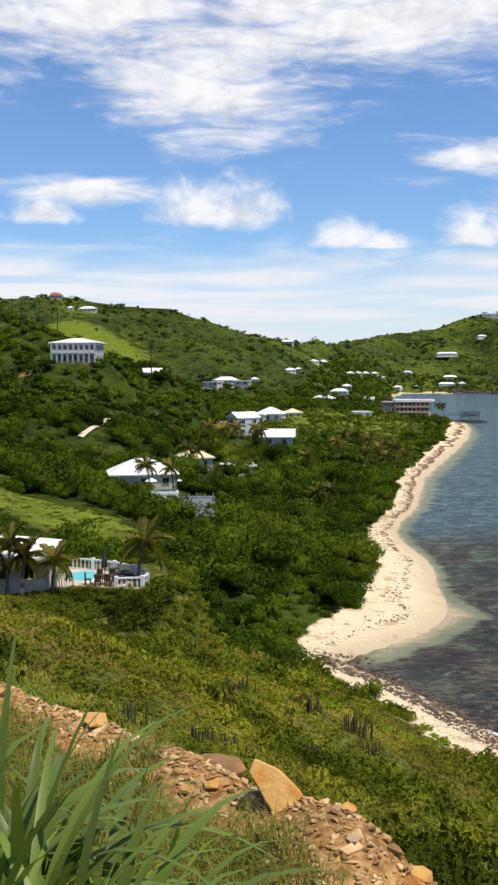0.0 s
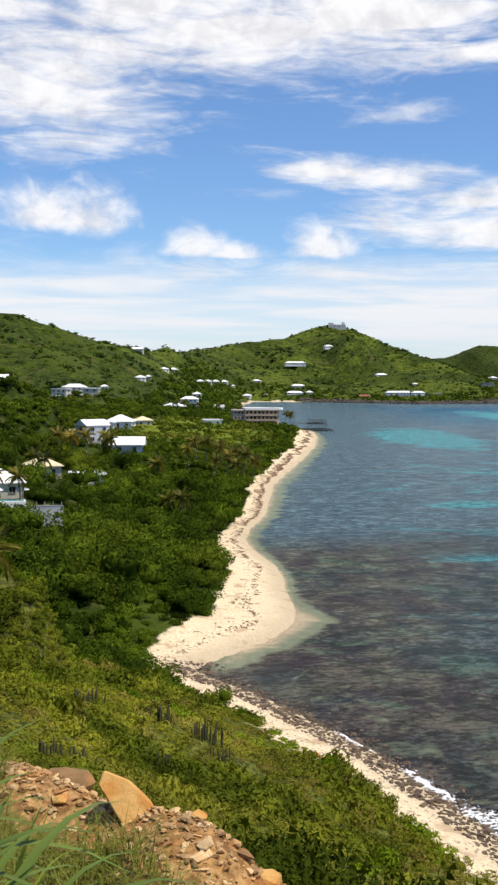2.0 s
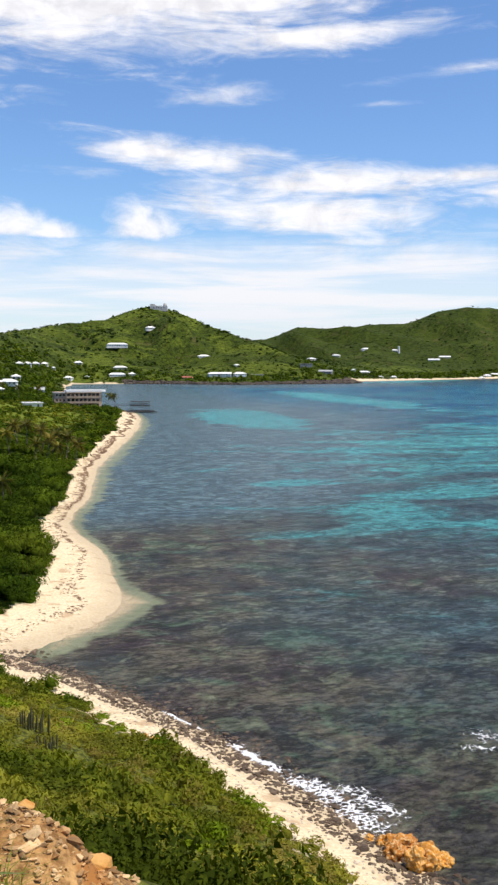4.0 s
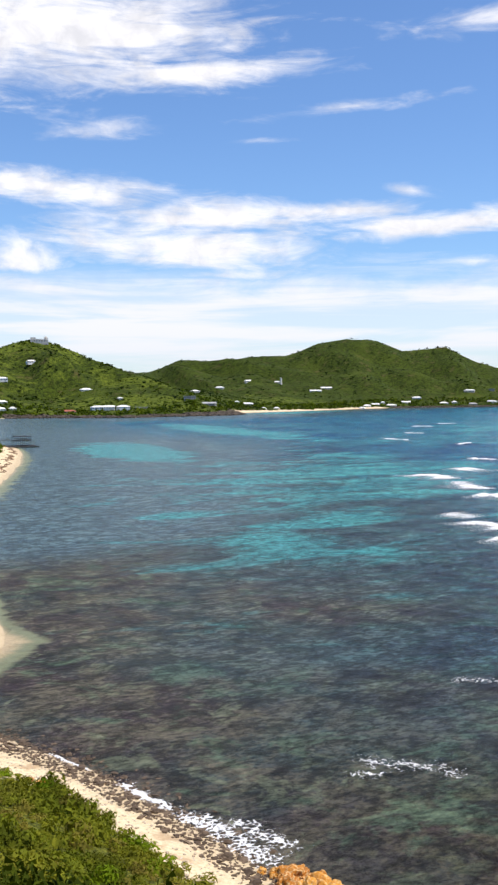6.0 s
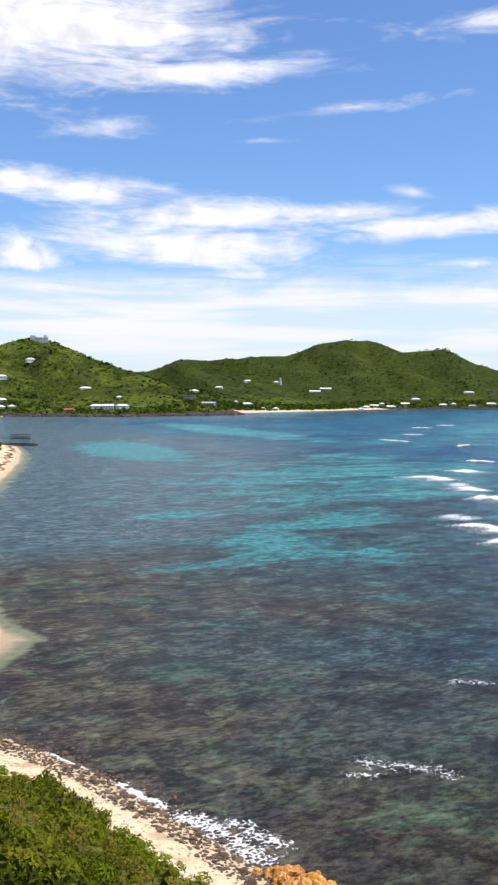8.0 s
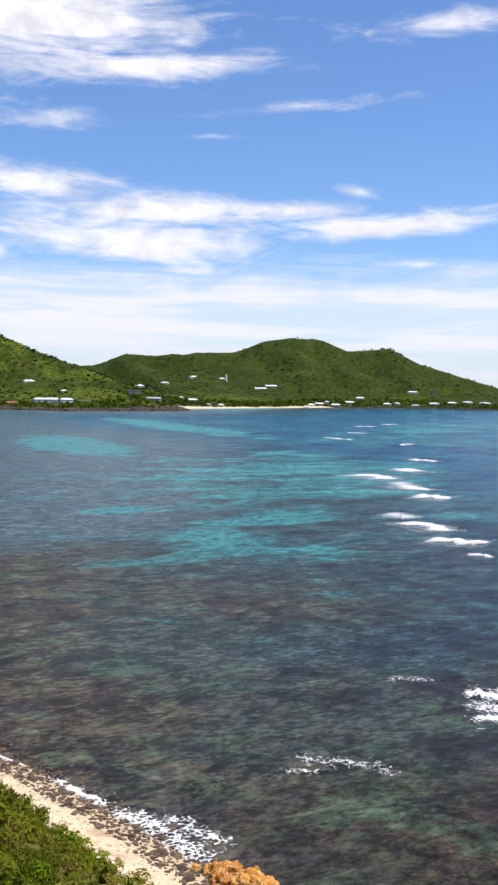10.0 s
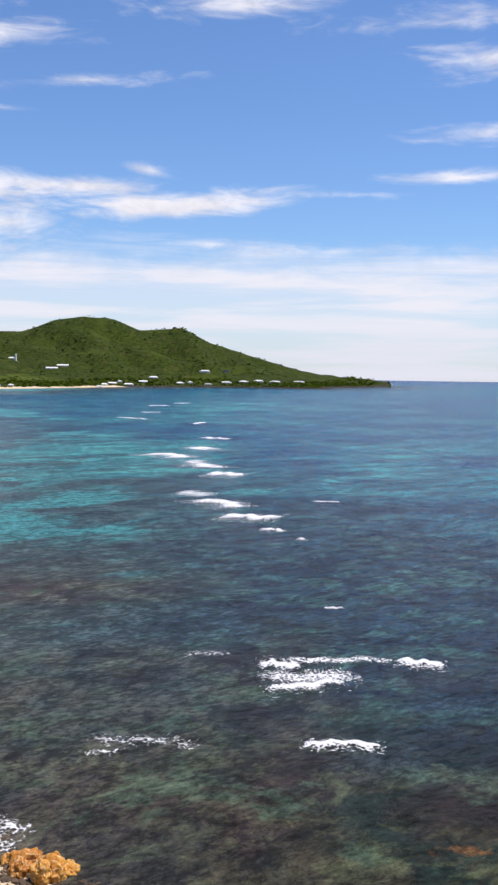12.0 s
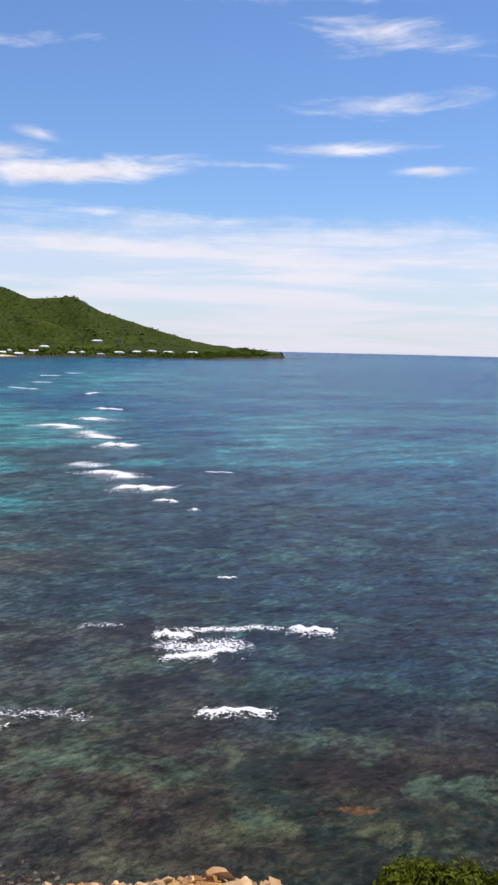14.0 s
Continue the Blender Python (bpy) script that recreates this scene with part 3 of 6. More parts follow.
def rods(*items, sides=8):
    """A bmesh of tapered round bars: from point, to point, radius at each end."""
    bm = bmesh.new()
    for a, b, r0, r1 in items:
        a, b = Vector(a), Vector(b)
        m = Matrix.Translation((a + b) / 2) @ (b - a).to_track_quat("Z", "Y").to_matrix().to_4x4()
        bmesh.ops.create_cone(bm, cap_ends=True, segments=sides, radius1=r0, radius2=r1, depth=(b - a).length, matrix=m)
    return bm


def finish(bm, name, mat, bevel=0.0, smooth=False):
    if bevel:
        bmesh.ops.bevel(bm, geom=bm.edges[:], offset=bevel, segments=1, affect="EDGES")
    me = bpy.data.meshes.new(name)
    bm.to_mesh(me)
    bm.free()
    me.materials.append(mat)
    if smooth:
        me.polygons.foreach_set("use_smooth", np.full(len(me.polygons), True))
    return me


def part(name, bm, mat, parent, label="", m=None, bevel=0.0, smooth=False):
    """One mesh object under a thing or a part; bm may be a finished mesh to share."""
    me = bm if isinstance(bm, bpy.types.Mesh) else finish(bm, name, mat, bevel, smooth)
    ob = new(name, me)
    ob.parent = parent
    if m is not None:
        ob.matrix_basis = m
    return tagged(ob, label)


def thing(name, x, y, z, turn, label, category, group=""):
    ob = new(name)
    ob.empty_display_size = 0.3
    ob.matrix_basis = pose(x, y, z, 0, 0, turn)
    return tagged(ob, label, category, group)


def ground_at(x, y):
    return float(ground_heights(np.array([float(x)]), np.array([float(y)]))[0][0])


def plain(name, dark, light, scale=1.5, rough=0.8, bump=0.15, spec=0.3):
    return material(name, weathered(dark, light, scale, bump), rough, spec)


WHITE = plain("white_render", (0.70, 0.69, 0.66), (0.82, 0.80, 0.76), 0.6)
CREAM = plain("cream_render", (0.50, 0.46, 0.38), (0.66, 0.62, 0.52), 0.5)
STONE = plain("grey_render", (0.24, 0.23, 0.22), (0.40, 0.39, 0.37), 0.7)
BLUE = plain("pale_blue_render", (0.45, 0.53, 0.60), (0.60, 0.68, 0.74), 0.7)
GREY_PAINT = plain("blue_grey_paint", (0.44, 0.45, 0.47), (0.56, 0.57, 0.59), 0.8)
ROOF_WHITE = plain("white_roof", (0.72, 0.72, 0.71), (0.86, 0.86, 0.84), 0.8, 0.6)
ROOF_CREAM = plain("cream_roof", (0.62, 0.52, 0.32), (0.76, 0.66, 0.44), 0.8, 0.7)
ROOF_RED = plain("red_roof", (0.30, 0.09, 0.06), (0.42, 0.15, 0.10), 1.0, 0.7)
ROOF_GREY = plain("grey_roof", (0.34, 0.35, 0.35), (0.50, 0.50, 0.49), 1.0, 0.6)
TAN = plain("tan_concrete", (0.38, 0.27, 0.19), (0.54, 0.41, 0.30), 0.8)
DECK = plain("deck_paving", (0.50, 0.38, 0.26), (0.66, 0.53, 0.38), 2.0)
DARK_WOOD = plain("dark_wood", (0.035, 0.022, 0.014), (0.09, 0.055, 0.035), 4.0)
GREY_WOOD = plain("weathered_wood", (0.022, 0.022, 0.024), (0.075, 0.072, 0.070), 2.0)
DARK_CLOTH = plain("dark_cloth", (0.03, 0.025, 0.03), (0.06, 0.05, 0.055), 5.0)
BARK = plain("palm_bark", (0.11, 0.085, 0.06), (0.23, 0.19, 0.14), 8.0, 0.9, 0.5)
PALM_LEAF = material("palm_leaf", leaf_look((0.055, 0.060, 0.008), (0.19, 0.175, 0.025), (0.28, 0.21, 0.05)), 0.6, 0.15)
CACTUS_SKIN = plain("cactus_skin", (0.05, 0.052, 0.022), (0.11, 0.105, 0.045), 6.0, 0.8, 0.4)


def glass_look(n):
    n.put(n.base, n.mix(n.random, (0.012, 0.014, 0.016), (0.035, 0.04, 0.045)))


def pool_look(n):
    n.put(n.base, n.mix(n.noise(n.place, 2.0, 3), (0.05, 0.45, 0.50), (0.10, 0.62, 0.66)))
    relief(n, n.noise(n.place, 4.0, 3), 0.2, 0.05)


GLASS = material("window_glass", glass_look, 0.08, 0.6)
POOL = material("pool_water", pool_look, 0.08, 0.5)

WINDOW_MESH = {}


def window(parent, x, y, z, w, h, face, frame_mat=None, arched=False):
    """A window in a wall: face is the outward turn in degrees (0: towards -y). The pane sits in a frame."""
    key = (w, h, arched, frame_mat.name if frame_mat else "")
    if key not in WINDOW_MESH:
        pane = bmesh.new()
        outline = [(-w / 2, 0), (w / 2, 0), (w / 2, h)]
        if arched:
            outline += [(w / 2 * math.cos(a), h + w / 2 * math.sin(a)) for a in (0.6, 1.2, 1.94, 2.54)]
        outline.append((-w / 2, h))
        face_v = pane.faces.new([pane.verts.new((u, -0.05, v)) for u, v in outline])
        bmesh.ops.recalc_face_normals(pane, faces=[face_v])
        out = bmesh.ops.extrude_face_region(pane, geom=[face_v])
        bmesh.ops.translate(pane, verts=[v for v in out["geom"] if isinstance(v, bmesh.types.BMVert)], vec=(0, 0.12, 0))
        bmesh.ops.recalc_face_normals(pane, faces=pane.faces[:])
        t = 0.09
        rim = boxes((0, -0.04, -t / 2, w + 2 * t, 0.18, t), (-w / 2 - t / 2, -0.04, h / 2, t, 0.16, h), (w / 2 + t / 2, -0.04, h / 2, t, 0.16, h),
                    (0, -0.045, h / 2, 0.05, 0.05, h))
        if not arched:
            bmesh.ops.create_cube(rim, size=1, matrix=Matrix.Translation((0, -0.04, h + t / 2)) @ Matrix.Diagonal((w + 2 * t, 0.16, t, 1)))
        WINDOW_MESH[key] = (finish(pane, "pane", GLASS), finish(rim, "window", frame_mat or WHITE))
    pane, rim = WINDOW_MESH[key]
    ob = part("window", rim, None, parent, m=pose(x, y, z, 0, 0, face))
    part("pane", pane, None, ob)
    return ob


def roof_shape(kind, w, d, top, over=0.5, pitch=0.5):
    """A roof over a w by d plan whose eaves stand at top."""
    bm = bmesh.new()
    a, b = w / 2 + over, d / 2 + over
    if kind == "flat":
        return boxes((0, 0, top + 0.14, 2 * a, 2 * b, 0.28), (0, -b + 0.1, top + 0.36, 2 * a, 0.18, 0.22), (0, b - 0.1, top + 0.36, 2 * a, 0.18, 0.22))
    low = [bm.verts.new(c) for c in ((-a, -b, top - 0.12), (a, -b, top - 0.12), (a, b, top - 0.12), (-a, b, top - 0.12))]
    rim = [bm.verts.new((v.co.x, v.co.y, top + 0.1)) for v in low]
    bm.faces.new(low[::-1])
    for i in range(4):
        bm.faces.new((low[i], low[(i + 1) % 4], rim[(i + 1) % 4], rim[i]))
    rise = pitch * min(a, b)
    if kind == "dome":
        last = rim
        for k in (0.35, 0.7, 0.92):
            ring = [bm.verts.new((v.co.x * math.cos(k * 1.5), v.co.y * math.cos(k * 1.5), top + 0.1 + 0.75 * b * math.sin(k * 1.5))) for v in rim]
            for i in range(4):
                bm.faces.new((last[i], last[(i + 1) % 4], ring[(i + 1) % 4], ring[i]))
            last = ring
        bm.faces.new(last)
        return bm
    if kind == "pyramid":
        ridge = [bm.verts.new((0, 0, top + 0.1 + rise * 1.15))] * 2
    else:
        e = a if kind == "gable" else max(a - b, 0.05)
        ridge = [bm.verts.new((-e, 0, top + 0.1 + rise)), bm.verts.new((e, 0, top + 0.1 + rise))]
    if kind == "pyramid":
        for i in range(4):
            bm.faces.new((rim[i], rim[(i + 1) % 4], ridge[0]))
    else:
        bm.faces.new((rim[0], rim[1], ridge[1], ridge[0]))
        bm.faces.new((rim[2], rim[3], ridge[0], ridge[1]))
        bm.faces.new((rim[1], rim[2], ridge[1]))
        bm.faces.new((rim[3], rim[0], ridge[0]))
    return bm


COLOUR_WORD = {WHITE: "white", CREAM: "cream", STONE: "grey", BLUE: "pale blue", GREY_PAINT: "blue-grey", TAN: "tan"}
ROOF_WORD = {ROOF_WHITE: "white", ROOF_CREAM: "cream", ROOF_RED: "red", ROOF_GREY: "grey"}


def house(x, y, z, turn, w, d, storeys=1, roof="hip", wall=WHITE, cover=ROOF_WHITE, name="house", label="", windows=None, foot=2.5, arched=False, over=0.5):
    """A house with walls, roof, door and windows; it fronts towards its own -y."""
    words = {"hip": "hipped", "gable": "gabled", "flat": "flat", "pyramid": "pyramid", "dome": "domed"}
    label = label or f"{'two-storey' if storeys > 1 else 'single-storey'} {COLOUR_WORD[wall]} house with a {ROOF_WORD[cover]} {words[roof]} roof"
    root = thing(name, x, y, z, turn, label, "house", "houses round the bay")
    CLEAR.append((x, y, 0.38 * math.hypot(w, d)))
    h = 2.7 * storeys
    part("wall", boxes((0, 0, (h - foot) / 2, w, d, h + foot)), wall, root, bevel=0.03)
    part("roof", roof_shape(roof, w, d, h, over), cover, root)
    count = windows or max(2, int(w / 3.2))
    for s in range(storeys):
        for i in range(count):
            u = (i + 0.5) / count * w - w / 2
            if s == 0 and i == count // 2:
                part("door", boxes((u, -d / 2 - 0.03, 1.02, 0.95, 0.1, 2.04)), DARK_WOOD, root)
            else:
                window(root, u, -d / 2, 2.9 * s + 0.85, 1.2, 1.15, 0, wall, arched)
        for i in range(max(1, count // 2)):
            v = (i + 0.5) / max(1, count // 2) * d - d / 2
            window(root, w / 2, v, 2.9 * s + 0.9, 1.2, 1.15, 90, wall, arched)
            window(root, -w / 2, v, 2.9 * s + 0.9, 1.2, 1.15, -90, wall, arched)
    return root


# ---- the villa on the hill shoulder ----
def villa():
    x, y, z = -50.0, 296.0, 32.6
    turn = math.degrees(math.atan2(-x, y)) - 14
    root = thing("villa", x, y, z, turn, "large two-storey grey villa with arched openings and a white hipped roof", "house")
    CLEAR.append((x, y, 10.5))
    w, d = 13.0, 9.6
    part("wall", boxes((0, 0, 1.0, w, d, 9.0)), GREY_PAINT, root, bevel=0.03)
    part("roof", roof_shape("hip", w, d, 5.6, 0.8, 0.24), ROOF_WHITE, root, "bright white hipped roof")
    part("balcony", boxes((0, -d / 2 - 0.8, 2.65, w, 1.6, 0.2), (0, -d / 2 - 1.55, 3.1, w, 0.1, 0.8)), WHITE, root)
    for i in range(9):
        part("column", boxes((-w / 2 + 0.2 + i * (w - 0.4) / 8, -d / 2 - 1.45, 2.6, 0.3, 0.3, 6.0)), GREY_PAINT, root)
    for s in (0, 1):
        for i in range(8):
            window(root, -w / 2 + 0.2 + (i + 0.5) * (w - 0.4) / 8, -d / 2, 2.75 * s + 0.4, 1.05, 1.2, 0, GREY_PAINT, True)
        for i in range(4):
            window(root, w / 2, -d / 2 + (i + 0.5) * d / 4, 2.75 * s + 0.4, 1.05, 1.2, 90, GREY_PAINT, True)
    part("terrace", boxes((-w / 2 - 2.5, -2, -0.4, 5, 6, 1.6)), STONE, root)


villa()


# ---- the house with the pool terrace ----
def pool_house():
    z = 12.75
    CLEAR.extend([(-20, 81, 6.2), (-12, 84, 5.6), (-15.5, 78, 2.5)])
    root = thing("pool_house", -21.3, 81, z, 6, "cream house with a bright white roof beside a pool terrace", "house")
    w, d, h = 10.4, 7.6, 2.75
    part("wall", boxes((0, 0, h / 2 - 1, w, d, h + 2)), CREAM, root, bevel=0.03)
    part("roof", roof_shape("hip", w, d, h, 0.45, 0.28), ROOF_WHITE, root, "bright white hipped roof")
    part("plinth", boxes((0, -d / 2 - 0.12, -0.1, w + 0.1, 0.2, 1.9)), CREAM, root)
    for u, ww in ((3.7, 0.8), (1.4, 1.6), (-1.2, 1.6), (-3.8, 1.2)):
        window(root, u, -d / 2, 1.15, ww, 1.2, 0, CREAM)
    window(root, w / 2, -1.4, 1.15, 1.0, 1.2, 90, CREAM)
    part("door", boxes((w / 2 + 0.03, 1.6, 1.1, 0.1, 1.0, 2.1)), DARK_WOOD, root)
    # terrace with a curved balustrade
    deck = thing("pool_terrace", -12, 83, 12.95, 0, "tan paved pool terrace with a white retaining wall", "terrace")
    rim = [(-3.5, -5.0), (-0.9, -5.6), (1.6, -5.6), (3.6, -5.3), (3.9, -4.2), (3.5, -2.6), (2.4, -0.6), (0.6, 1.0), (-1.4, 2.2), (-3.6, 3.0)]
    bm = bmesh.new()
    top = bm.faces.new([bm.verts.new((u, v, 0.1)) for u, v in rim])
    low = bmesh.ops.extrude_face_region(bm, geom=[top])
    bmesh.ops.translate(bm, verts=[v for v in low["geom"] if isinstance(v, bmesh.types.BMVert)], vec=(0, 0, -2.4))
    bmesh.ops.recalc_face_normals(bm, faces=bm.faces[:])
    part("paving", bm, DECK, deck)
    wall = bmesh.new()
    for a, b in zip(rim[2:5], rim[3:6]):
        mid, ln = ((a[0] + b[0]) / 2, (a[1] + b[1]) / 2), math.dist(a, b)
        m = Matrix.Translation((mid[0], mid[1], -0.85)) @ Matrix.Rotation(math.atan2(b[1] - a[1], b[0] - a[0]), 4, "Z") @ Matrix.Diagonal((ln + 0.1, 0.22, 2.1, 1))
        bmesh.ops.create_cube(wall, size=1, matrix=m)
    part("retaining_wall", wall, WHITE, deck)
    rail = thing("balustrade", -12, 83, 13.05, 0, "white turned balustrade round the pool terrace", "balustrade")
    baluster = rods(((0, 0, 0.08), (0, 0, 0.4), 0.05, 0.085), ((0, 0, 0.4), (0, 0, 0.82), 0.085, 0.045), sides=6)
    baluster = finish(baluster, "baluster", WHITE)
    for a, b in zip(rim[2:-1], rim[3:]):
        ln, turn = math.dist(a, b), math.atan2(b[1] - a[1], b[0] - a[0])
        mid = ((a[0] + b[0]) / 2, (a[1] + b[1]) / 2)
        part("handrail", boxes((0, 0, 0.88, ln, 0.2, 0.12)), WHITE, rail, m=Matrix.Translation((*mid, 0)) @ Matrix.Rotation(turn, 4, "Z"))
        part("kerb", boxes((0, 0, 0.05, ln, 0.2, 0.1)), WHITE, rail, m=Matrix.Translation((*mid, 0)) @ Matrix.Rotation(turn, 4, "Z"))
        part("pier", boxes((a[0], a[1], 0.52, 0.3, 0.3, 1.04)), WHITE, rail, bevel=0.02)
        steps = int(ln / 0.34)
        for i in range(1, steps):
            part("baluster", baluster, None, rail, m=Matrix.Translation((a[0] + (b[0] - a[0]) * i / steps, a[1] + (b[1] - a[1]) * i / steps, 0)))
    pool = thing("swimming_pool", -13.9, 82.6, 13.05, 20, "small turquoise swimming pool with a pale rim", "pool")
    for name, grow, zz, mat in (("rim", 1.14, 0.02, WHITE), ("water", 1.0, 0.05, POOL)):
        bm = bmesh.new()
        ring = [(grow * (1.35 + 0.2 * math.sin(2 * a)) * math.cos(a), grow * (2.0 + 0.3 * math.sin(3 * a)) * math.sin(a)) for a in np.linspace(0, 6.283, 29)[:-1]]
        face = bm.faces.new([bm.verts.new((u, v, zz + 0.02)) for u, v in ring])
        down = bmesh.ops.extrude_face_region(bm, geom=[face])
        bmesh.ops.translate(bm, verts=[v for v in down["geom"] if isinstance(v, bmesh.types.BMVert)], vec=(0, 0, -0.08))
        bmesh.ops.recalc_face_normals(bm, faces=bm.faces[:])
        part(name, bm, mat, pool)
    shade = thing("garden_umbrella", -11.9, 81.6, 13.05, 0, "closed dark garden umbrella on the terrace", "umbrella")
    part("pole", rods(((0, 0, 0), (0, 0, 2.5), 0.03, 0.03)), DARK_WOOD, shade)
    part("canopy", rods(((0, 0, 0.95), (0, 0, 1.5), 0.26, 0.22), ((0, 0, 1.5), (0, 0, 2.45), 0.22, 0.04)), DARK_CLOTH, shade)
    part("base_plate", rods(((0, 0, 0), (0, 0, 0.1), 0.3, 0.28)), STONE, shade)
    table = thing("garden_table", -11.6, 79.4, 13.05, 8, "dark wooden garden table on the terrace", "table")
    part("tabletop", boxes((0, 0, 0.72, 1.7, 0.9, 0.06)), DARK_WOOD, table, bevel=0.01)
    for u in (-0.75, 0.75):
        for v in (-0.36, 0.36):
            part("leg", boxes((u, v, 0.35, 0.08, 0.08, 0.7)), DARK_WOOD, table)
    chair = thing("garden_chair", -12.9, 79.3, 13.05, 90, "dark wooden garden chair at the table", "chair", "chairs round the garden table")
    part("seat", boxes((0, 0, 0.43, 0.5, 0.48, 0.05)), DARK_WOOD, chair)
    part("backrest", boxes((0, 0.22, 0.72, 0.5, 0.05, 0.55)), DARK_WOOD, chair)
    for u in (-0.21, 0.21):
        for v in (-0.2, 0.2):
            part("leg", boxes((u, v, 0.21, 0.06, 0.06, 0.42)), DARK_WOOD, chair)
    for cx, cy, turn in ((-12.1, 80.3, 10), (-11.2, 80.4, -10), (-12.0, 78.6, 185), (-11.2, 78.6, 170), (-10.2, 79.5, -85)):
        copy_thing(chair, pose(cx, cy, 13.05, 0, 0, turn))
    lounger = thing("sun_lounger", -9.9, 81.6, 13.05, 40, "dark sun lounger on the pool terrace", "lounger", "sun loungers by the pool")
    part("frame", boxes((0, -0.2, 0.28, 0.65, 1.3, 0.07)), DARK_WOOD, lounger)
    part("backrest", boxes((0, 0.72, 0.5, 0.65, 0.65, 0.07)), DARK_CLOTH, lounger)
    for u in (-0.28, 0.28):
        for v in (-0.75, 0.4):
            part("leg", boxes((u, v, 0.13, 0.06, 0.06, 0.26)), DARK_WOOD, lounger)
    for cx, cy, turn in ((-9.4, 80.6, 50), (-10.9, 82.6, 30)):
        copy_thing(lounger, pose(cx, cy, 13.05, 0, 0, turn))
    gate = thing("garden_gate", -14.6, 78.3, 12.8, 5, "pale slatted garden gate beside the house", "gate")
    part("gate_frame", boxes((-0.7, 0, 0.65, 0.09, 0.09, 1.3), (0.7, 0, 0.65, 0.09, 0.09, 1.3), (0, 0, 1.25, 1.4, 0.07, 0.08), (0, 0, 0.15, 1.4, 0.07, 0.08)), WHITE, gate)
    for i in range(7):
        part("slat", boxes((-0.6 + 0.2 * i, 0, 0.7, 0.1, 0.04, 1.05)), WHITE, gate)


pool_house()


# ---- the houses below the hill ----
def retaining_wall(x, y, z, turn, w, h, label):
    root = thing("retaining_wall", x, y, z, turn, label, "wall")
    part("wall", boxes((0, 0, h / 2 - 1, w, 0.4, h + 2)), GREY_PAINT, root)
    part("coping", boxes((0, 0, h + 0.06, w + 0.1, 0.5, 0.12)), STONE, root)
    for i in range(5):
        part("post", boxes((-w / 2 + 0.3 + i * (w - 0.6) / 4, 0, h + 0.45, 0.14, 0.14, 0.7)), STONE, root)
    CLEAR.extend([(x, y, 5.0), (x + 0.2, y - 4, 5.4), (x + 0.3, y - 9, 5.6), (x + 0.5, y - 15, 5.2), (x + 0.7, y - 21, 5.0), (x + 0.9, y - 27, 4.6)])


house(-21, 196, 7.6, 10, 12.6, 9.5, 1, "hip", CREAM, ROOF_WHITE, label="low cream house with a broad white hipped roof among trees", foot=2.0)
retaining_wall(-9.7, 184.6, 3.7, 0, 6.6, 3.1, "blue-grey retaining wall below a terrace")
def small_pool(x, y, z, turn):
    root = thing("swimming_pool", x, y, z, turn, "small turquoise swimming pool with a white rim on a terrace", "pool")
    part("basin", boxes((0, 0, -0.45, 5.4, 3.4, 1.2)), WHITE, root, bevel=0.04)
    part("water", boxes((0, 0, 0.16, 4.8, 2.8, 0.04)), POOL, root)
    for u in (-2.2, 2.3):
        part("parasol_pole", rods(((u, 1.6, 0.1), (u, 1.6, 2.2), 0.05, 0.05)), STONE, root)
        part("parasol", rods(((u, 1.6, 1.9), (u, 1.6, 2.5), 1.3, 0.05), sides=10), WHITE, root)
    CLEAR.extend([(x, y, 3.0), (x, y - 3.5, 3.0)])


small_pool(-16.0, 187.2, 7.45, 8)
house(-12.3, 226, 8.0, 12, 7.2, 6.5, 1, "hip", CREAM, ROOF_CREAM, label="small house with a cream yellow hipped roof")
house(-2.6, 232, 5.4, 8, 7.0, 5.0, 1, "flat", WHITE, ROOF_WHITE, label="low white flat-roofed building with white posts")
CLEAR.extend([(-1.5, 299, 5.0), (-1, 292, 5.5), (-1.5, 283, 5), (8.2, 289, 5.5), (8, 281, 5.0)])
house(-1.8, 306, 10.4, 33, 8.2, 6.2, 2, "gable", GREY_PAINT, ROOF_WHITE, label="tall grey-white gabled house with a bright white roof", windows=2, over=0.25)
house(-7.5, 310, 11.2, 20, 4.0, 5.0, 1, "flat", CREAM, ROOF_CREAM, label="low cream annexe beside the tall house")
house(8.4, 296, 8.0, -6, 8.8, 7.0, 1, "gable", GREY_PAINT, ROOF_WHITE, label="blue-grey house with a shallow white gabled roof", over=0.8)
house(9.2, 430, 9.0, -14, 11.0, 10.0, 1, "hip", WHITE, ROOF_WHITE, label="white house with a tall white hipped roof")
house(4.0, 424, 8.6, -14, 5.5, 6.0, 1, "flat", WHITE, ROOF_WHITE, label="low white flat-roofed wing beside a house")


# ---- houses round the village, the bay and the far hill ----
house(-144.4, 911.8, 83.26, -6, 15.5, 7.5, 1, "hip", CREAM, ROOF_WHITE)
house(-175.3, 923.4, 95.78, 13, 10.5, 7.5, 1, "dome", STONE, ROOF_RED)
house(-158.6, 903.1, 83.76, 3, 5, 3.8, 1, "hip", WHITE, ROOF_WHITE)
house(-28.9, 302.2, 26.91, 11, 5, 3.8, 1, "gable", CREAM, ROOF_WHITE)
house(-35.1, 558.9, 16.44, 11, 6.3, 4.7, 1, "hip", WHITE, ROOF_WHITE)
house(-29.2, 599.3, 16.6, -22, 11.4, 7.5, 1, "flat", CREAM, ROOF_WHITE)
house(-22.2, 619.6, 17.58, -25, 9.7, 7.3, 2, "flat", CREAM, ROOF_WHITE)
house(-14.7, 639.8, 18.65, 20, 14.3, 7.5, 2, "hip", CREAM, ROOF_WHITE)
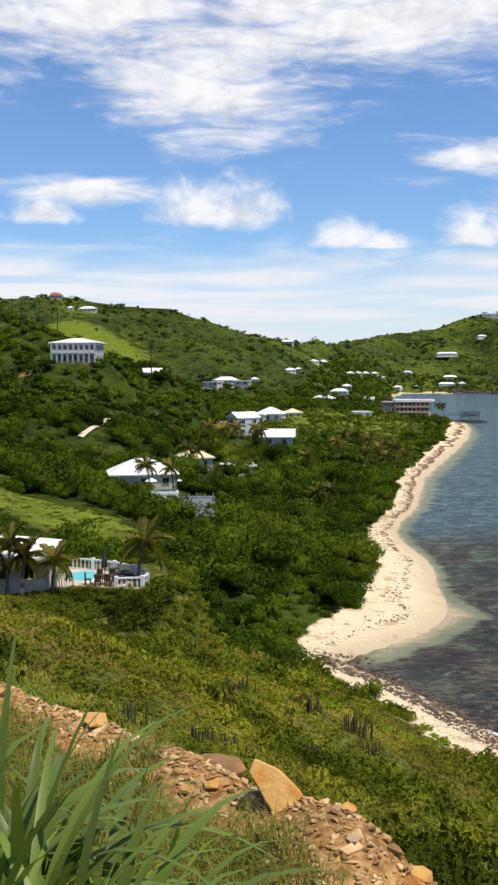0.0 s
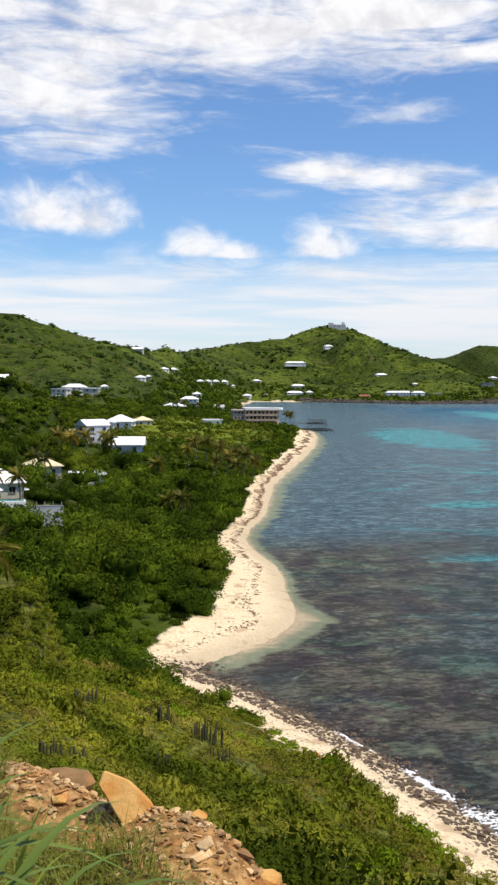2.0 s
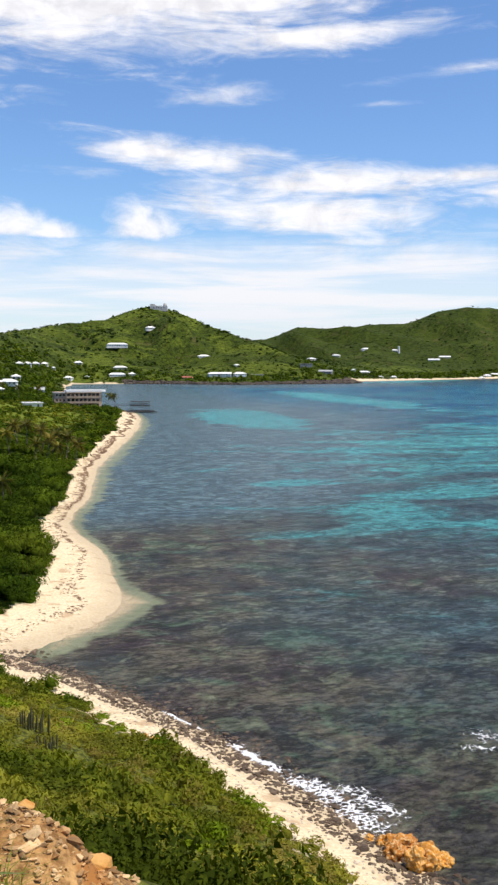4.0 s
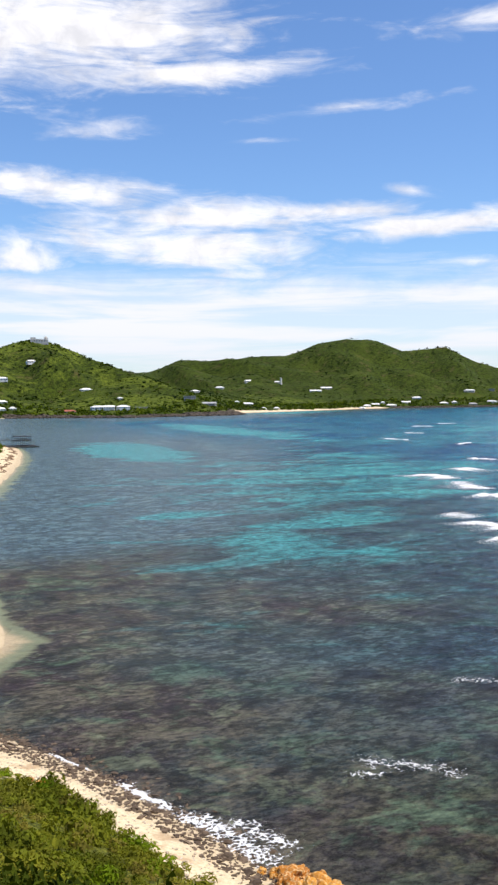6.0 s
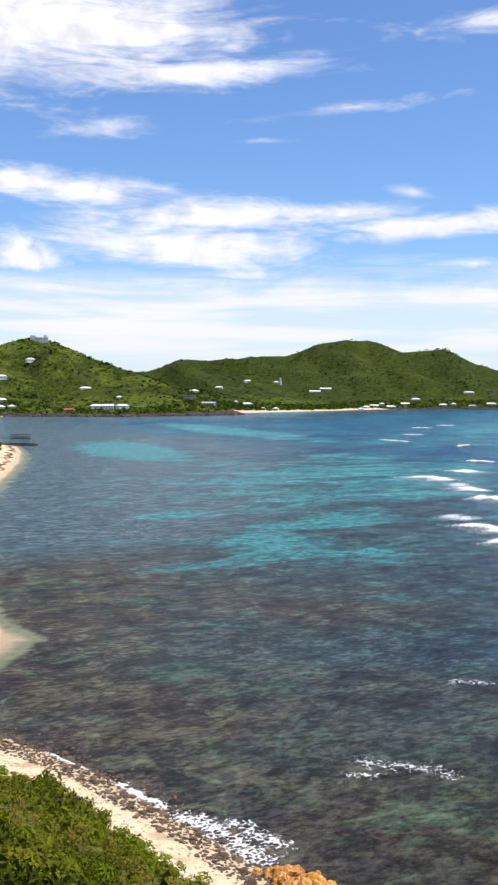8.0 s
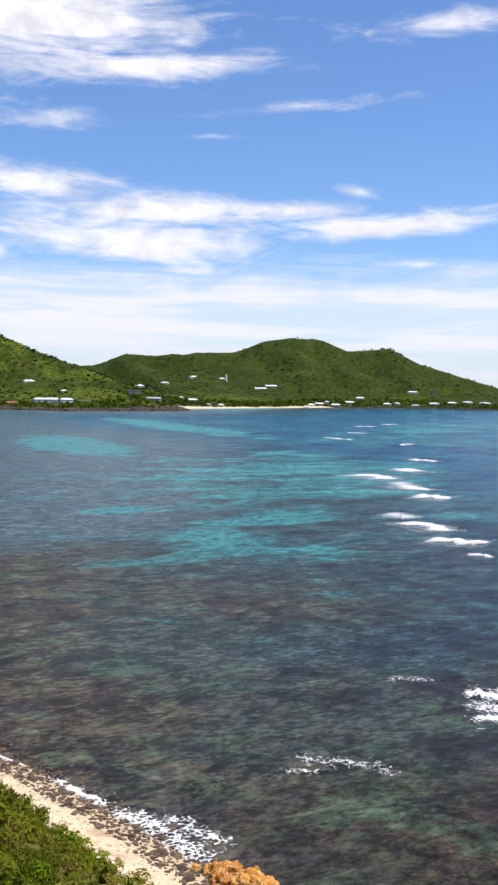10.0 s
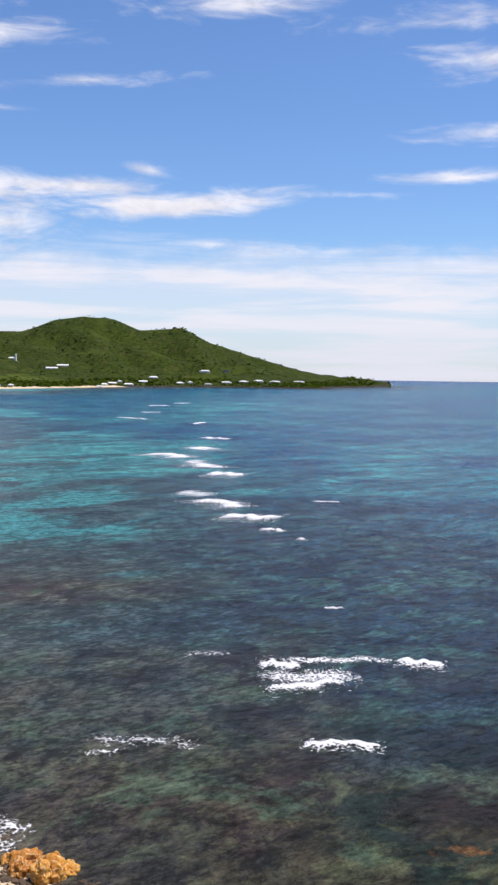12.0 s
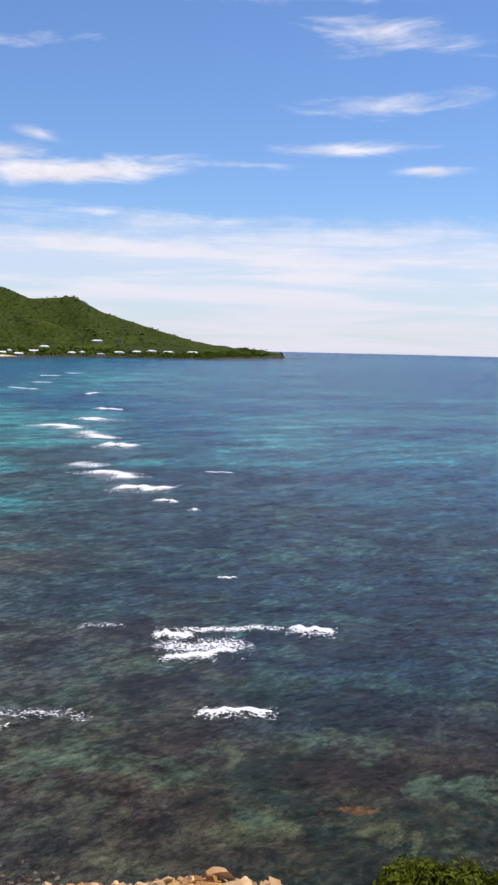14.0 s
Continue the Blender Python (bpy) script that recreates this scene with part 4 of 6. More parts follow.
house(-4.0, 640.0, 17.88, -13, 9.3, 7.0, 2, "flat", CREAM, ROOF_WHITE)
house(41.0, 1093.6, 58.26, -17, 13.5, 7.5, 1, "gable", CREAM, ROOF_WHITE)
house(67.0, 1041.9, 36.71, 24, 8.2, 6.1, 1, "hip", WHITE, ROOF_WHITE)
house(80.5, 1099.9, 36.61, -6, 9.9, 7.4, 1, "hip", CREAM, ROOF_WHITE)
house(36.2, 887.6, 27.78, 17, 8.5, 6.3, 1, "hip", WHITE, ROOF_WHITE)
house(44.0, 904.9, 28.72, -4, 5, 3.8, 1, "hip", CREAM, ROOF_WHITE)
house(4.3, 766.8, 20.86, 7, 5.6, 4.2, 1, "hip", WHITE, ROOF_WHITE)
house(113.5, 1134.5, 24.03, 2, 8.3, 6.2, 1, "pyramid", CREAM, ROOF_WHITE)
house(125.8, 1166.1, 23.83, 2, 8.5, 6.4, 1, "pyramid", WHITE, ROOF_WHITE)
house(140.8, 1217.0, 23.6, 1, 8.9, 6.7, 1, "pyramid", CREAM, ROOF_WHITE)
house(161.6, 1301.8, 23.06, 1, 9.6, 7.2, 1, "pyramid", WHITE, ROOF_WHITE)
house(212.4, 1352.5, 24.28, -28, 10.7, 7.5, 1, "hip", CREAM, ROOF_WHITE)
house(173.5, 1309.4, 17.99, 0, 5.2, 3.9, 1, "hip", WHITE, ROOF_WHITE)
house(285.9, 1458.4, 50.6, -6, 30, 7.5, 1, "hip", WHITE, ROOF_WHITE)
house(350.2, 1523.3, 77.53, 8, 13.1, 7.5, 1, "hip", WHITE, ROOF_WHITE)
house(268.9, 1350.8, 17.9, -10, 18.5, 7.5, 1, "hip", CREAM, ROOF_WHITE)
house(257.2, 1314.0, 8.97, 2, 22, 7.5, 1, "hip", WHITE, ROOF_WHITE)
house(277.2, 1314.7, 9.55, -2, 9.0, 6.8, 1, "hip", CREAM, ROOF_WHITE)
house(190.8, 1296.7, 5.23, -33, 11.0, 7.5, 1, "hip", WHITE, ROOF_WHITE)
house(215.7, 1303.1, 6.26, 5, 6.7, 5.0, 1, "hip", STONE, ROOF_WHITE)
house(84.3, 871.4, 11.05, 0, 7.8, 5.9, 2, "pyramid", CREAM, ROOF_WHITE)
house(71.0, 793.1, 8.24, -16, 13.4, 7.5, 2, "hip", WHITE, ROOF_WHITE)
house(54.9, 737.8, 6.96, -31, 14.9, 7.5, 1, "hip", CREAM, ROOF_WHITE)
house(18.9, 439.6, 9.02, 18, 6.9, 5.2, 1, "pyramid", CREAM, ROOF_CREAM)
house(96.4, 824.0, 3.66, -8, 11.2, 7.5, 1, "gable", WHITE, ROOF_GREY)
house(58.8, 525.0, 5.5, 6, 8.9, 6.7, 1, "flat", WHITE, ROOF_WHITE)
house(620.6, 1531.4, 30.51, -1, 13.9, 7.5, 1, "pyramid", CREAM, ROOF_WHITE)
house(531.7, 1332.9, 20.12, -10, 16.1, 7.5, 2, "flat", STONE, ROOF_GREY)
house(410.5, 1437.6, 33.85, 8, 16.8, 7.5, 1, "hip", WHITE, ROOF_WHITE)
house(441.6, 1373.1, 21.02, -24, 7.3, 5.5, 1, "hip", CREAM, ROOF_WHITE)
house(382.8, 1287.9, 7.19, 0, 16.6, 7.5, 2, "hip", BLUE, ROOF_WHITE)
house(395.1, 1277.0, 7.36, -20, 15.0, 7.5, 2, "gable", WHITE, ROOF_WHITE)
house(412.9, 1271.3, 7.43, 6, 16.5, 7.5, 2, "hip", BLUE, ROOF_WHITE)
house(446.7, 1289.2, 8.71, 2, 19.9, 7.5, 1, "flat", STONE, ROOF_GREY)
house(549.4, 1303.2, 12.58, -45, 19.0, 7.5, 1, "gable", STONE, ROOF_GREY)
house(344.7, 1288.0, 4.81, -35, 17.9, 7.5, 1, "hip", STONE, ROOF_RED)
house(781.3, 1801.7, 37.63, -39, 15.4, 7.5, 1, "hip", CREAM, ROOF_WHITE)
house(863.4, 1843.5, 51.09, 1, 16.0, 7.5, 1, "hip", WHITE, ROOF_WHITE)
house(929.1, 1846.6, 48.67, -30, 12.7, 7.5, 1, "hip", CREAM, ROOF_WHITE)
house(957.7, 1735.7, 29.84, -22, 22, 7.5, 1, "gable", WHITE, ROOF_WHITE)
house(677.2, 1450.7, 9.68, -36, 17.9, 7.5, 1, "hip", CREAM, ROOF_WHITE)
house(667.7, 1470.1, 13.2, -24, 6.3, 4.7, 1, "hip", WHITE, ROOF_WHITE)
house(718.1, 1429.3, 2.37, -33, 9.0, 6.7, 1, "hip", CREAM, ROOF_WHITE)
house(687.0, 1412.9, 2.63, -34, 8.8, 6.6, 1, "hip", WHITE, ROOF_WHITE)
house(991.9, 1753.8, 35.33, -25, 22, 7.5, 1, "gable", CREAM, ROOF_WHITE)
house(926.8, 1512.5, -0.97, -46, 9.9, 7.5, 1, "hip", WHITE, ROOF_WHITE)
house(994.4, 1576.7, 3.72, -22, 14.6, 7.5, 1, "gable", CREAM, ROOF_WHITE)
house(1032.9, 1611.5, 7.07, -13, 7.5, 5.6, 1, "hip", WHITE, ROOF_WHITE)
house(1032.1, 1581.0, 1.8, -24, 19.0, 7.5, 1, "hip", CREAM, ROOF_WHITE)
house(960.4, 1549.6, 2.18, -21, 12.3, 7.5, 1, "hip", WHITE, ROOF_WHITE)
house(1080.6, 1605.8, 6.7, -8, 17.3, 7.5, 1, "gable", CREAM, ROOF_WHITE)
house(1125.1, 1634.2, 14.84, -31, 17.8, 7.5, 1, "hip", WHITE, ROOF_WHITE)
house(1147.7, 1577.1, 4.58, -27, 15.3, 7.5, 1, "hip", CREAM, ROOF_WHITE)
house(1174.4, 1580.3, 6.17, -18, 8.8, 6.6, 1, "hip", WHITE, ROOF_WHITE)
house(1251.5, 1634.2, 28.1, -50, 20.8, 7.5, 1, "hip", CREAM, ROOF_WHITE)
house(1251.7, 1565.7, 6.39, -63, 20.2, 7.5, 1, "hip", WHITE, ROOF_WHITE)
house(1292.2, 1559.4, 8.21, -12, 18.2, 7.5, 1, "hip", CREAM, ROOF_WHITE)
house(1321.8, 1548.1, 9.99, -49, 18.2, 7.5, 1, "hip", WHITE, ROOF_WHITE)
house(1335.4, 1513.3, 8.7, -46, 20.4, 7.5, 1, "hip", CREAM, ROOF_WHITE)
house(1429.6, 1544.6, 8.51, -70, 22, 7.5, 1, "hip", WHITE, ROOF_WHITE)
house(1329.9, 1670.8, 30.92, -43, 22, 7.5, 1, "flat", STONE, ROOF_GREY)
house(1201.1, 1557.9, 2.58, -42, 15.4, 7.5, 1, "hip", STONE, ROOF_GREY)


# ---- hotel, pier, castle and tower ----
def hotel():
    x, y, z = 92.0, 592.0, 2.4
    root = thing("hotel", x, y, z, math.degrees(math.atan2(-x, y)) + 6, "three-storey tan beach hotel with balconies and a white flat roof", "hotel")
    CLEAR.extend([(84, 592, 13), (98, 590, 13)])
    w, d, h = 27.0, 12.0, 9.3
    part("wall", boxes((-1.5, 0.8, h / 2 - 1, w - 3, d - 2, h + 2)), TAN, root)
    part("wall", rods(((w / 2 - 4, 0.8, -2), (w / 2 - 4, 0.8, h), 5.0, 5.0), sides=20), TAN, root)
    part("roof", boxes((3.5, 0, h + 0.5, w - 6.5, d + 1.8, 1.2)), ROOF_WHITE, root, "bright white flat roof")
    part("roof", rods(((w / 2 - 3.4, 0, h), (w / 2 - 3.4, 0, h + 1.1), 6.7, 6.7), sides=24), ROOF_WHITE, root)
    part("roof", boxes((-w / 2 + 4, 1, h - 0.4, 9, d, 0.6)), ROOF_GREY, root, "grey lower flat roof")
    for s in range(4):
        part("balcony", boxes((3.2, -d / 2 - 0.1, s * 3.05 - 0.1, w - 7.5, 1.9, 0.22)), DECK, root)
        if s < 3:
            part("railing", boxes((3.2, -d / 2 - 1.0, s * 3.05 + 0.5, w - 7.5, 0.1, 0.75)), TAN, root)
    for i in range(9):
        part("column", boxes((-6.4 + i * 2.4, -d / 2 - 0.85, h / 2, 0.22, 0.22, h)), TAN, root)
    for s in range(3):
        for i in range(8):
            window(root, -5.2 + i * 2.4, -d / 2 + 0.85 + 0.95, s * 3.05 + 0.2, 1.5, 2.1, 0, TAN)
        for i in range(3):
            window(root, -w / 2 + 1.6 + i * 2.0, -d / 2 + 1.8, s * 3.05 + 0.9, 1.1, 1.2, 0, TAN)


hotel()


def pier():
    root = thing("pier", 117, 573, 0, 0, "grey wooden pier with a two-level roofed frame", "pier")
    part("deck", boxes((6, 2, 1.0, 22, 3.2, 0.35)), GREY_WOOD, root)
    part("landing", boxes((8, -4.5, 0.75, 18, 5, 0.35)), GREY_WOOD, root)
    part("walkway", boxes((-1, 4, 4.2, 10, 1.6, 0.25), (-1, 3.3, 4.9, 10, 0.08, 0.08)), GREY_WOOD, root)
    for i in range(7):
        for v in (0.8, 3.2):
            part("pile", rods(((-3 + i * 3, v, -3), (-3 + i * 3, v, 1.2), 0.2, 0.18)), GREY_WOOD, root)
    for i in range(5):
        part("pile", rods(((0.5 + i * 4, -6.5, -3), (0.5 + i * 4, -6.5, 0.9), 0.2, 0.18)), GREY_WOOD, root)
    for i in range(5):
        for v in (-0.5, 5):
            part("post", boxes((4.2 + i * 2.4, v, 3.6, 0.22, 0.22, 5.4)), GREY_WOOD, root)
    part("floor", boxes((9, 2.2, 3.9, 10.4, 6.4, 0.3)), GREY_WOOD, root)
    part("roof", boxes((9.2, 2.2, 6.3, 9.6, 6.8, 0.3)), GREY_WOOD, root)
    part("stair", boxes(*[(3.6 - i * 0.35, -1.2, 3.8 - i * 0.28, 0.34, 1.2, 0.06) for i in range(10)]), GREY_WOOD, root)
    for v in (-0.9, 5.3):
        part("railing", boxes((9, v, 4.9, 10.2, 0.08, 0.1), (9, v, 4.5, 10.2, 0.06, 0.08)), GREY_WOOD, root)


pier()


CASTLE_STONE = plain("pale_stone_wall", (0.40, 0.39, 0.37), (0.56, 0.55, 0.52), 0.3)


def castle():
    x, y = 382.0, 1599.0
    z = ground_at(x, y) - 2.0
    root = thing("hilltop_castle", x, y, z, -14, "grey castle-like house with towers on the hilltop", "house")
    CLEAR.append((x, y, 15))
    part("wall", boxes((0, 0, 0.5, 28, 13, 8)), CASTLE_STONE, root)
    part("tower", boxes((-10, -1, 2.5, 8, 8, 11)), CASTLE_STONE, root)
    part("tower", boxes((10, 1, 2, 6, 6, 10)), CASTLE_STONE, root)
    part("dome", rods(((10, 1, 7), (10, 1, 9), 3.2, 2.4), ((10, 1, 9), (10, 1, 10.4), 2.4, 0.3), sides=12), CASTLE_STONE, root)
    for i in range(6):
        part("merlon", boxes((-5 + i * 2.4, -6, 5.0, 1.2, 0.8, 1.2)), CASTLE_STONE, root)
    for i in range(5):
        window(root, -8 + i * 4, -6.5, 1.4, 1.3, 1.6, 0, CASTLE_STONE, True)


castle()


def far_tower():
    x, y = 930.0, 1830.0
    root = thing("tower", x, y, ground_at(x, y) - 1, -27, "slim white tower on the far hillside", "tower")
    part("shaft", rods(((0, 0, 0), (0, 0, 13), 2.4, 1.7), sides=14), WHITE, root)
    part("cap", rods(((0, 0, 13), (0, 0, 13.8), 2.2, 2.0), ((0, 0, 13.8), (0, 0, 15), 1.2, 0.2), sides=14), WHITE, root)


far_tower()


# ---- utility poles ----
def utility_pole(x, y, tall):
    root = thing("utility_pole", x, y, ground_at(x, y), random.uniform(0, 180), "dark weathered wooden utility pole", "pole", "utility poles on the hill")
    part("post", rods(((0, 0, -0.5), (0, 0, tall), 0.19, 0.13)), DARK_WOOD, root)
    part("crossarm", boxes((0, 0, tall - 0.6, 2.2, 0.12, 0.14)), DARK_WOOD, root)
    for u in (-0.9, 0.0, 0.9):
        part("insulator", rods(((u, 0, tall - 0.53), (u, 0, tall - 0.3), 0.06, 0.04), sides=6), STONE, root)


for px, py, tall in ((-29, 300, 10.5), (-60, 318, 10), (-72, 322, 10), (-75, 285, 11), (-62, 268, 9), (-13, 345, 10)):
    utility_pole(px, py, tall)


# ---- palms ----
def frond_mesh(length, droop, rng):
    """A feather leaf: an arching rib with narrow leaflets on both sides."""
    verts, faces = [], []

    def rib(s):
        return Vector((length * s * (1 - 0.16 * droop * s), 0, length * (0.34 * s - (0.42 + 0.5 * droop) * s * s)))

    count = 17
    for i in range(8):
        a, b, w = rib(i / 8), rib((i + 1) / 8), 0.045 * (1 - i / 9)
        k = len(verts)
        verts += [a + Vector((0, w, 0)), a - Vector((0, w, 0)), b - Vector((0, w * 0.85, 0)), b + Vector((0, w * 0.85, 0))]
        faces.append((k, k + 1, k + 2, k + 3))
    for i in range(count):
        s = 0.1 + 0.88 * i / count
        root, ln = rib(s), 0.34 * length * (math.sin(math.pi * (0.15 + 0.8 * s)) ** 0.7) * rng.uniform(0.8, 1.1)
        for side in (-1, 1):
            tip = root + Vector((ln * 0.55, side * ln * 0.75, -ln * (0.3 + 0.4 * droop) * rng.uniform(0.7, 1.3)))
            w = Vector((0.085 * length / 2.4, 0, 0.02))
            k = len(verts)
            mid = root.lerp(tip, 0.5) + Vector((0, 0, 0.06 * ln))
            verts += [root - w * 0.5, root + w * 0.5, mid + w, tip, mid - w]
            faces.append((k, k + 1, k + 2, k + 4))
            faces.append((k + 4, k + 2, k + 3, k + 3))
    quads = np.array([f for f in faces if f[2] != f[3]])
    tris = np.array([f[:3] for f in faces if f[2] == f[3]])
    return mesh_of("frond", np.array(verts), [quads, tris], PALM_LEAF)


PALM_RNG = random.Random(12)
FRONDS = [[frond_mesh(ln, droop, PALM_RNG) for droop in (0.1, 0.5, 0.9, 1.3)] for ln in (1.9, 2.6)]


def palm(x, y, tall, size, seed, lean=0.12, wind=200.0, label="tall coconut palm with arching feathery fronds"):
    rng = random.Random(seed)
    root = thing("palm_tree", x, y, ground_at(x, y), 0, label, "palm tree", "palms along the shore")
    bend = rng.uniform(0, 6.283)
    dx, dy = math.cos(bend) * lean * tall, math.sin(bend) * lean * tall
    steps = [(dx * s * s, dy * s * s, tall * s) for s in (-0.06, 0.25, 0.5, 0.75, 1.0)]
    part("trunk", rods(*[(a, b, 0.17 - 0.02 * i, 0.155 - 0.02 * i) for i, (a, b) in enumerate(zip(steps[:-1], steps[1:]))]), BARK, root, smooth=True)
    part("heart", rods(((dx, dy, tall - 0.3), (dx, dy, tall + 0.25), 0.16, 0.1)), BARK, root)
    count = 15 + rng.randrange(5)
    for i in range(count):
        turn = 360 * i / count * 2.4 + rng.uniform(-14, 14)
        age = i / count
        pitch = 55 - 85 * age + rng.uniform(-10, 10)
        blow = 0.25 * math.cos(radians(turn - wind))
        me = FRONDS[size][min(3, int(age * 4))]
        part("frond", me, None, root, m=Matrix.Translation((dx, dy, tall + 0.1)) @ pose(0, 0, 0, rng.uniform(-25, 25), -pitch + 12 * blow, turn))
    return root


palm(-9.0, 80.0, 3.2, 1, 1, 0.25, label="windblown coconut palm with drooping fronds by the terrace")
for i, (px, py, tall) in enumerate(((-18.6, 76.2, 4.2), (-17.4, 75.9, 3.1), (-15.3, 77.0, 2.4), (-20.1, 75.6, 4.0))):
    palm(px, py, tall, 0, 20 + i, label="young yellow-green palm in front of the house")
for i, (px, py, tall) in enumerate(((-18.2, 184, 5.5), (-14.2, 187, 4.6), (-10.8, 216, 6.5), (-14.5, 220, 5.6), (-5.8, 250, 7.0), (-3.0, 254, 7.4), (1.0, 262, 7.0), (-9.5, 252, 6.6),
                                    (3.5, 258, 6.4), (13, 240, 6.0), (28, 288, 7.0), (31, 292, 7.6), (33, 283, 7.0), (36, 296, 7.8), (38, 290, 7.2), (41, 284, 6.6),
                                    (42.5, 277, 5.6), (35, 278, 6.2), (24, 270, 6.6), (30, 262, 6.0), (16, 192, 5.4), (14, 196, 4.8), (36, 268, 5.2), (44, 300, 6.4))):
    palm(px, py, tall, 1, 40 + i, 0.14)
for i, (px, py, tall) in enumerate(((111, 582, 6.5), (113.5, 586, 7.5), (110, 590, 7), (60, 604, 8), (52, 620, 8.5), (46, 610, 7.5), (72, 612, 8))):
    palm(px, py, tall, 1, 80 + i, 0.1, label="coconut palm beside the beach hotel")


# ---- columnar cactus ----
def cactus(x, y, tall, stems, seed):
    rng = random.Random(seed)
    root = thing("column_cactus", x, y, ground_at(x, y), rng.uniform(0, 360), "cluster of dark green upright cactus columns", "cactus", "cacti on the slope")
    for i in range(stems + 4):
        a, r, h = rng.uniform(0, 6.283), rng.uniform(0.05, 1.0) * 0.62 * math.sqrt(stems / 4), tall * rng.uniform(0.6, 1.05)
        u, v = r * math.cos(a), r * math.sin(a)
        bm = rods(((u, v, -0.3), (u * 1.05, v * 1.05, h * 0.6), 0.04, 0.05), ((u * 1.05, v * 1.05, h * 0.6), (u * 1.1, v * 1.1, h - 0.08), 0.05, 0.042),
                  ((u * 1.1, v * 1.1, h - 0.08), (u * 1.1, v * 1.1, h), 0.042, 0.02), sides=8)
        part("stem", bm, CACTUS_SKIN, root)


CACTI = [(-1.0, 61.4, 1.1, 6), (-0.3, 61.6, 1.1, 5), (3.7, 63.5, 1.2, 7), (4.2, 63.6, 1.2, 5), (6.6, 63.5, 1.2, 8), (7.2, 63.8, 1.2, 8), (-4.4, 36.0, 0.8, 8), (-2.5, 44.1, 0.8, 8), (-1.3, 43.6, 0.8, 6), (3.2, 53.2, 1.0, 5), (7.4, 59.8, 1.1, 8)]
for i, (px, py, tall, stems) in enumerate(CACTI):
    cactus(px, py, tall, stems, 300 + i)


# ---- plants that nobody could count ----
def clump(rng, leaves, size, lobes=6, flat=0.75, core=(8, 4)):
    """A bush or crown of radius about 1: several rounded heads of leaf sprays round a dark heart. Returns corners, triangles and normals."""
    verts, faces, normals = [], [], []
    nu, nv = core
    for iv in range(nv + 1):
        for iu in range(nu):
            a, b = 6.283 * (iu + 0.5 * (iv % 2)) / nu, -0.6 + (math.pi / 2 + 0.6) * iv / nv
            r = 0.58 * rng.uniform(0.75, 1.1)
            verts.append((r * math.cos(b) * math.cos(a), r * math.cos(b) * math.sin(a), flat * r * math.sin(b)))
            normals.append((math.cos(b) * math.cos(a), math.cos(b) * math.sin(a), math.sin(b)))
    for iv in range(nv):
        for iu in range(nu):
            q = (iv * nu + iu, iv * nu + (iu + 1) % nu, (iv + 1) * nu + (iu + 1) % nu, (iv + 1) * nu + iu)
            faces += [(q[0], q[1], q[2]), (q[0], q[2], q[3])]
    heads = [(Vector((0, 0, 0.42 * flat)), 0.52)]
    for i in range(lobes):
        a, up = 6.283 * (i + rng.uniform(-0.3, 0.3)) / lobes, rng.uniform(0.0, 0.5)
        out = rng.uniform(0.48, 0.68) * math.sqrt(1 - up * up)
        heads.append((Vector((out * math.cos(a), out * math.sin(a), up * flat)), rng.uniform(0.32, 0.5)))
    for i in range(leaves):
        c, r = heads[i % len(heads)]
        d = Vector((rng.gauss(0, 1), rng.gauss(0, 1), rng.gauss(0.35, 0.8))).normalized()
        if d.z < -0.2:
            d.z = -d.z
        at = c + Vector((d.x, d.y, d.z * flat)) * r * rng.uniform(0.85, 1.12)
        nrm = (d + Vector((rng.gauss(0, 1), rng.gauss(0, 1), rng.gauss(0.2, 1))).normalized() * 0.7).normalized()
        t1 = nrm.orthogonal().normalized()
        t1.rotate(Matrix.Rotation(rng.uniform(0, 6.283), 3, nrm))
        t2 = nrm.cross(t1)
        s = size * rng.uniform(0.6, 1.4)
        k = len(verts)
        verts += [tuple(at - t1 * s * 0.7 - t2 * s * 0.5), tuple(at + t1 * s * 1.2), tuple(at - t1 * s * 0.5 + t2 * s * 0.6)]
        faces.append((k, k + 1, k + 2))
        lit = (d * 0.8 + at.normalized() * 0.35 + nrm * 0.35).normalized()
        normals += [tuple(lit)] * 3
    return np.array(verts), np.array(faces), np.array(normals)


def strew(name, protos, place, mat, label, category, seed):
    """Copies of the clumps at x, y, z, radius, height factor, joined into one mesh."""
    rng = np.random.default_rng(seed)
    which, turn = rng.integers(0, len(protos), len(place)), rng.uniform(0, 6.283, len(place))
    all_v, all_f, all_n, count = [], [], [], 0
    for i, (pv, pf, pn) in enumerate(protos):
        m = which == i
        if not m.any():
            continue
        x, y, z, r, tall = place[m].T
        c, s = np.cos(turn[m])[:, None], np.sin(turn[m])[:, None]
        vx = x[:, None] + r[:, None] * (c * pv[:, 0] - s * pv[:, 1])
        vy = y[:, None] + r[:, None] * (s * pv[:, 0] + c * pv[:, 1])
        vz = z[:, None] + (r * tall)[:, None] * pv[:, 2]
        all_v.append(np.stack([vx, vy, vz], -1).reshape(-1, 3))
        all_n.append(np.stack([c * pn[:, 0] - s * pn[:, 1], s * pn[:, 0] + c * pn[:, 1], pn[:, 2] + 0 * c], -1).reshape(-1, 3))
        f = pf[None] + (np.arange(m.sum()) * len(pv))[:, None, None] + count
        all_f.append(f.reshape(-1, 3))
        count += m.sum() * len(pv)
    me = mesh_of(name, np.concatenate(all_v), np.concatenate(all_f), mat, True)
    me.normals_split_custom_set_from_vertices(np.concatenate(all_n).astype(np.float32))
    ob = new(name, me)
    return tagged(ob, label, category, kind="stuff")


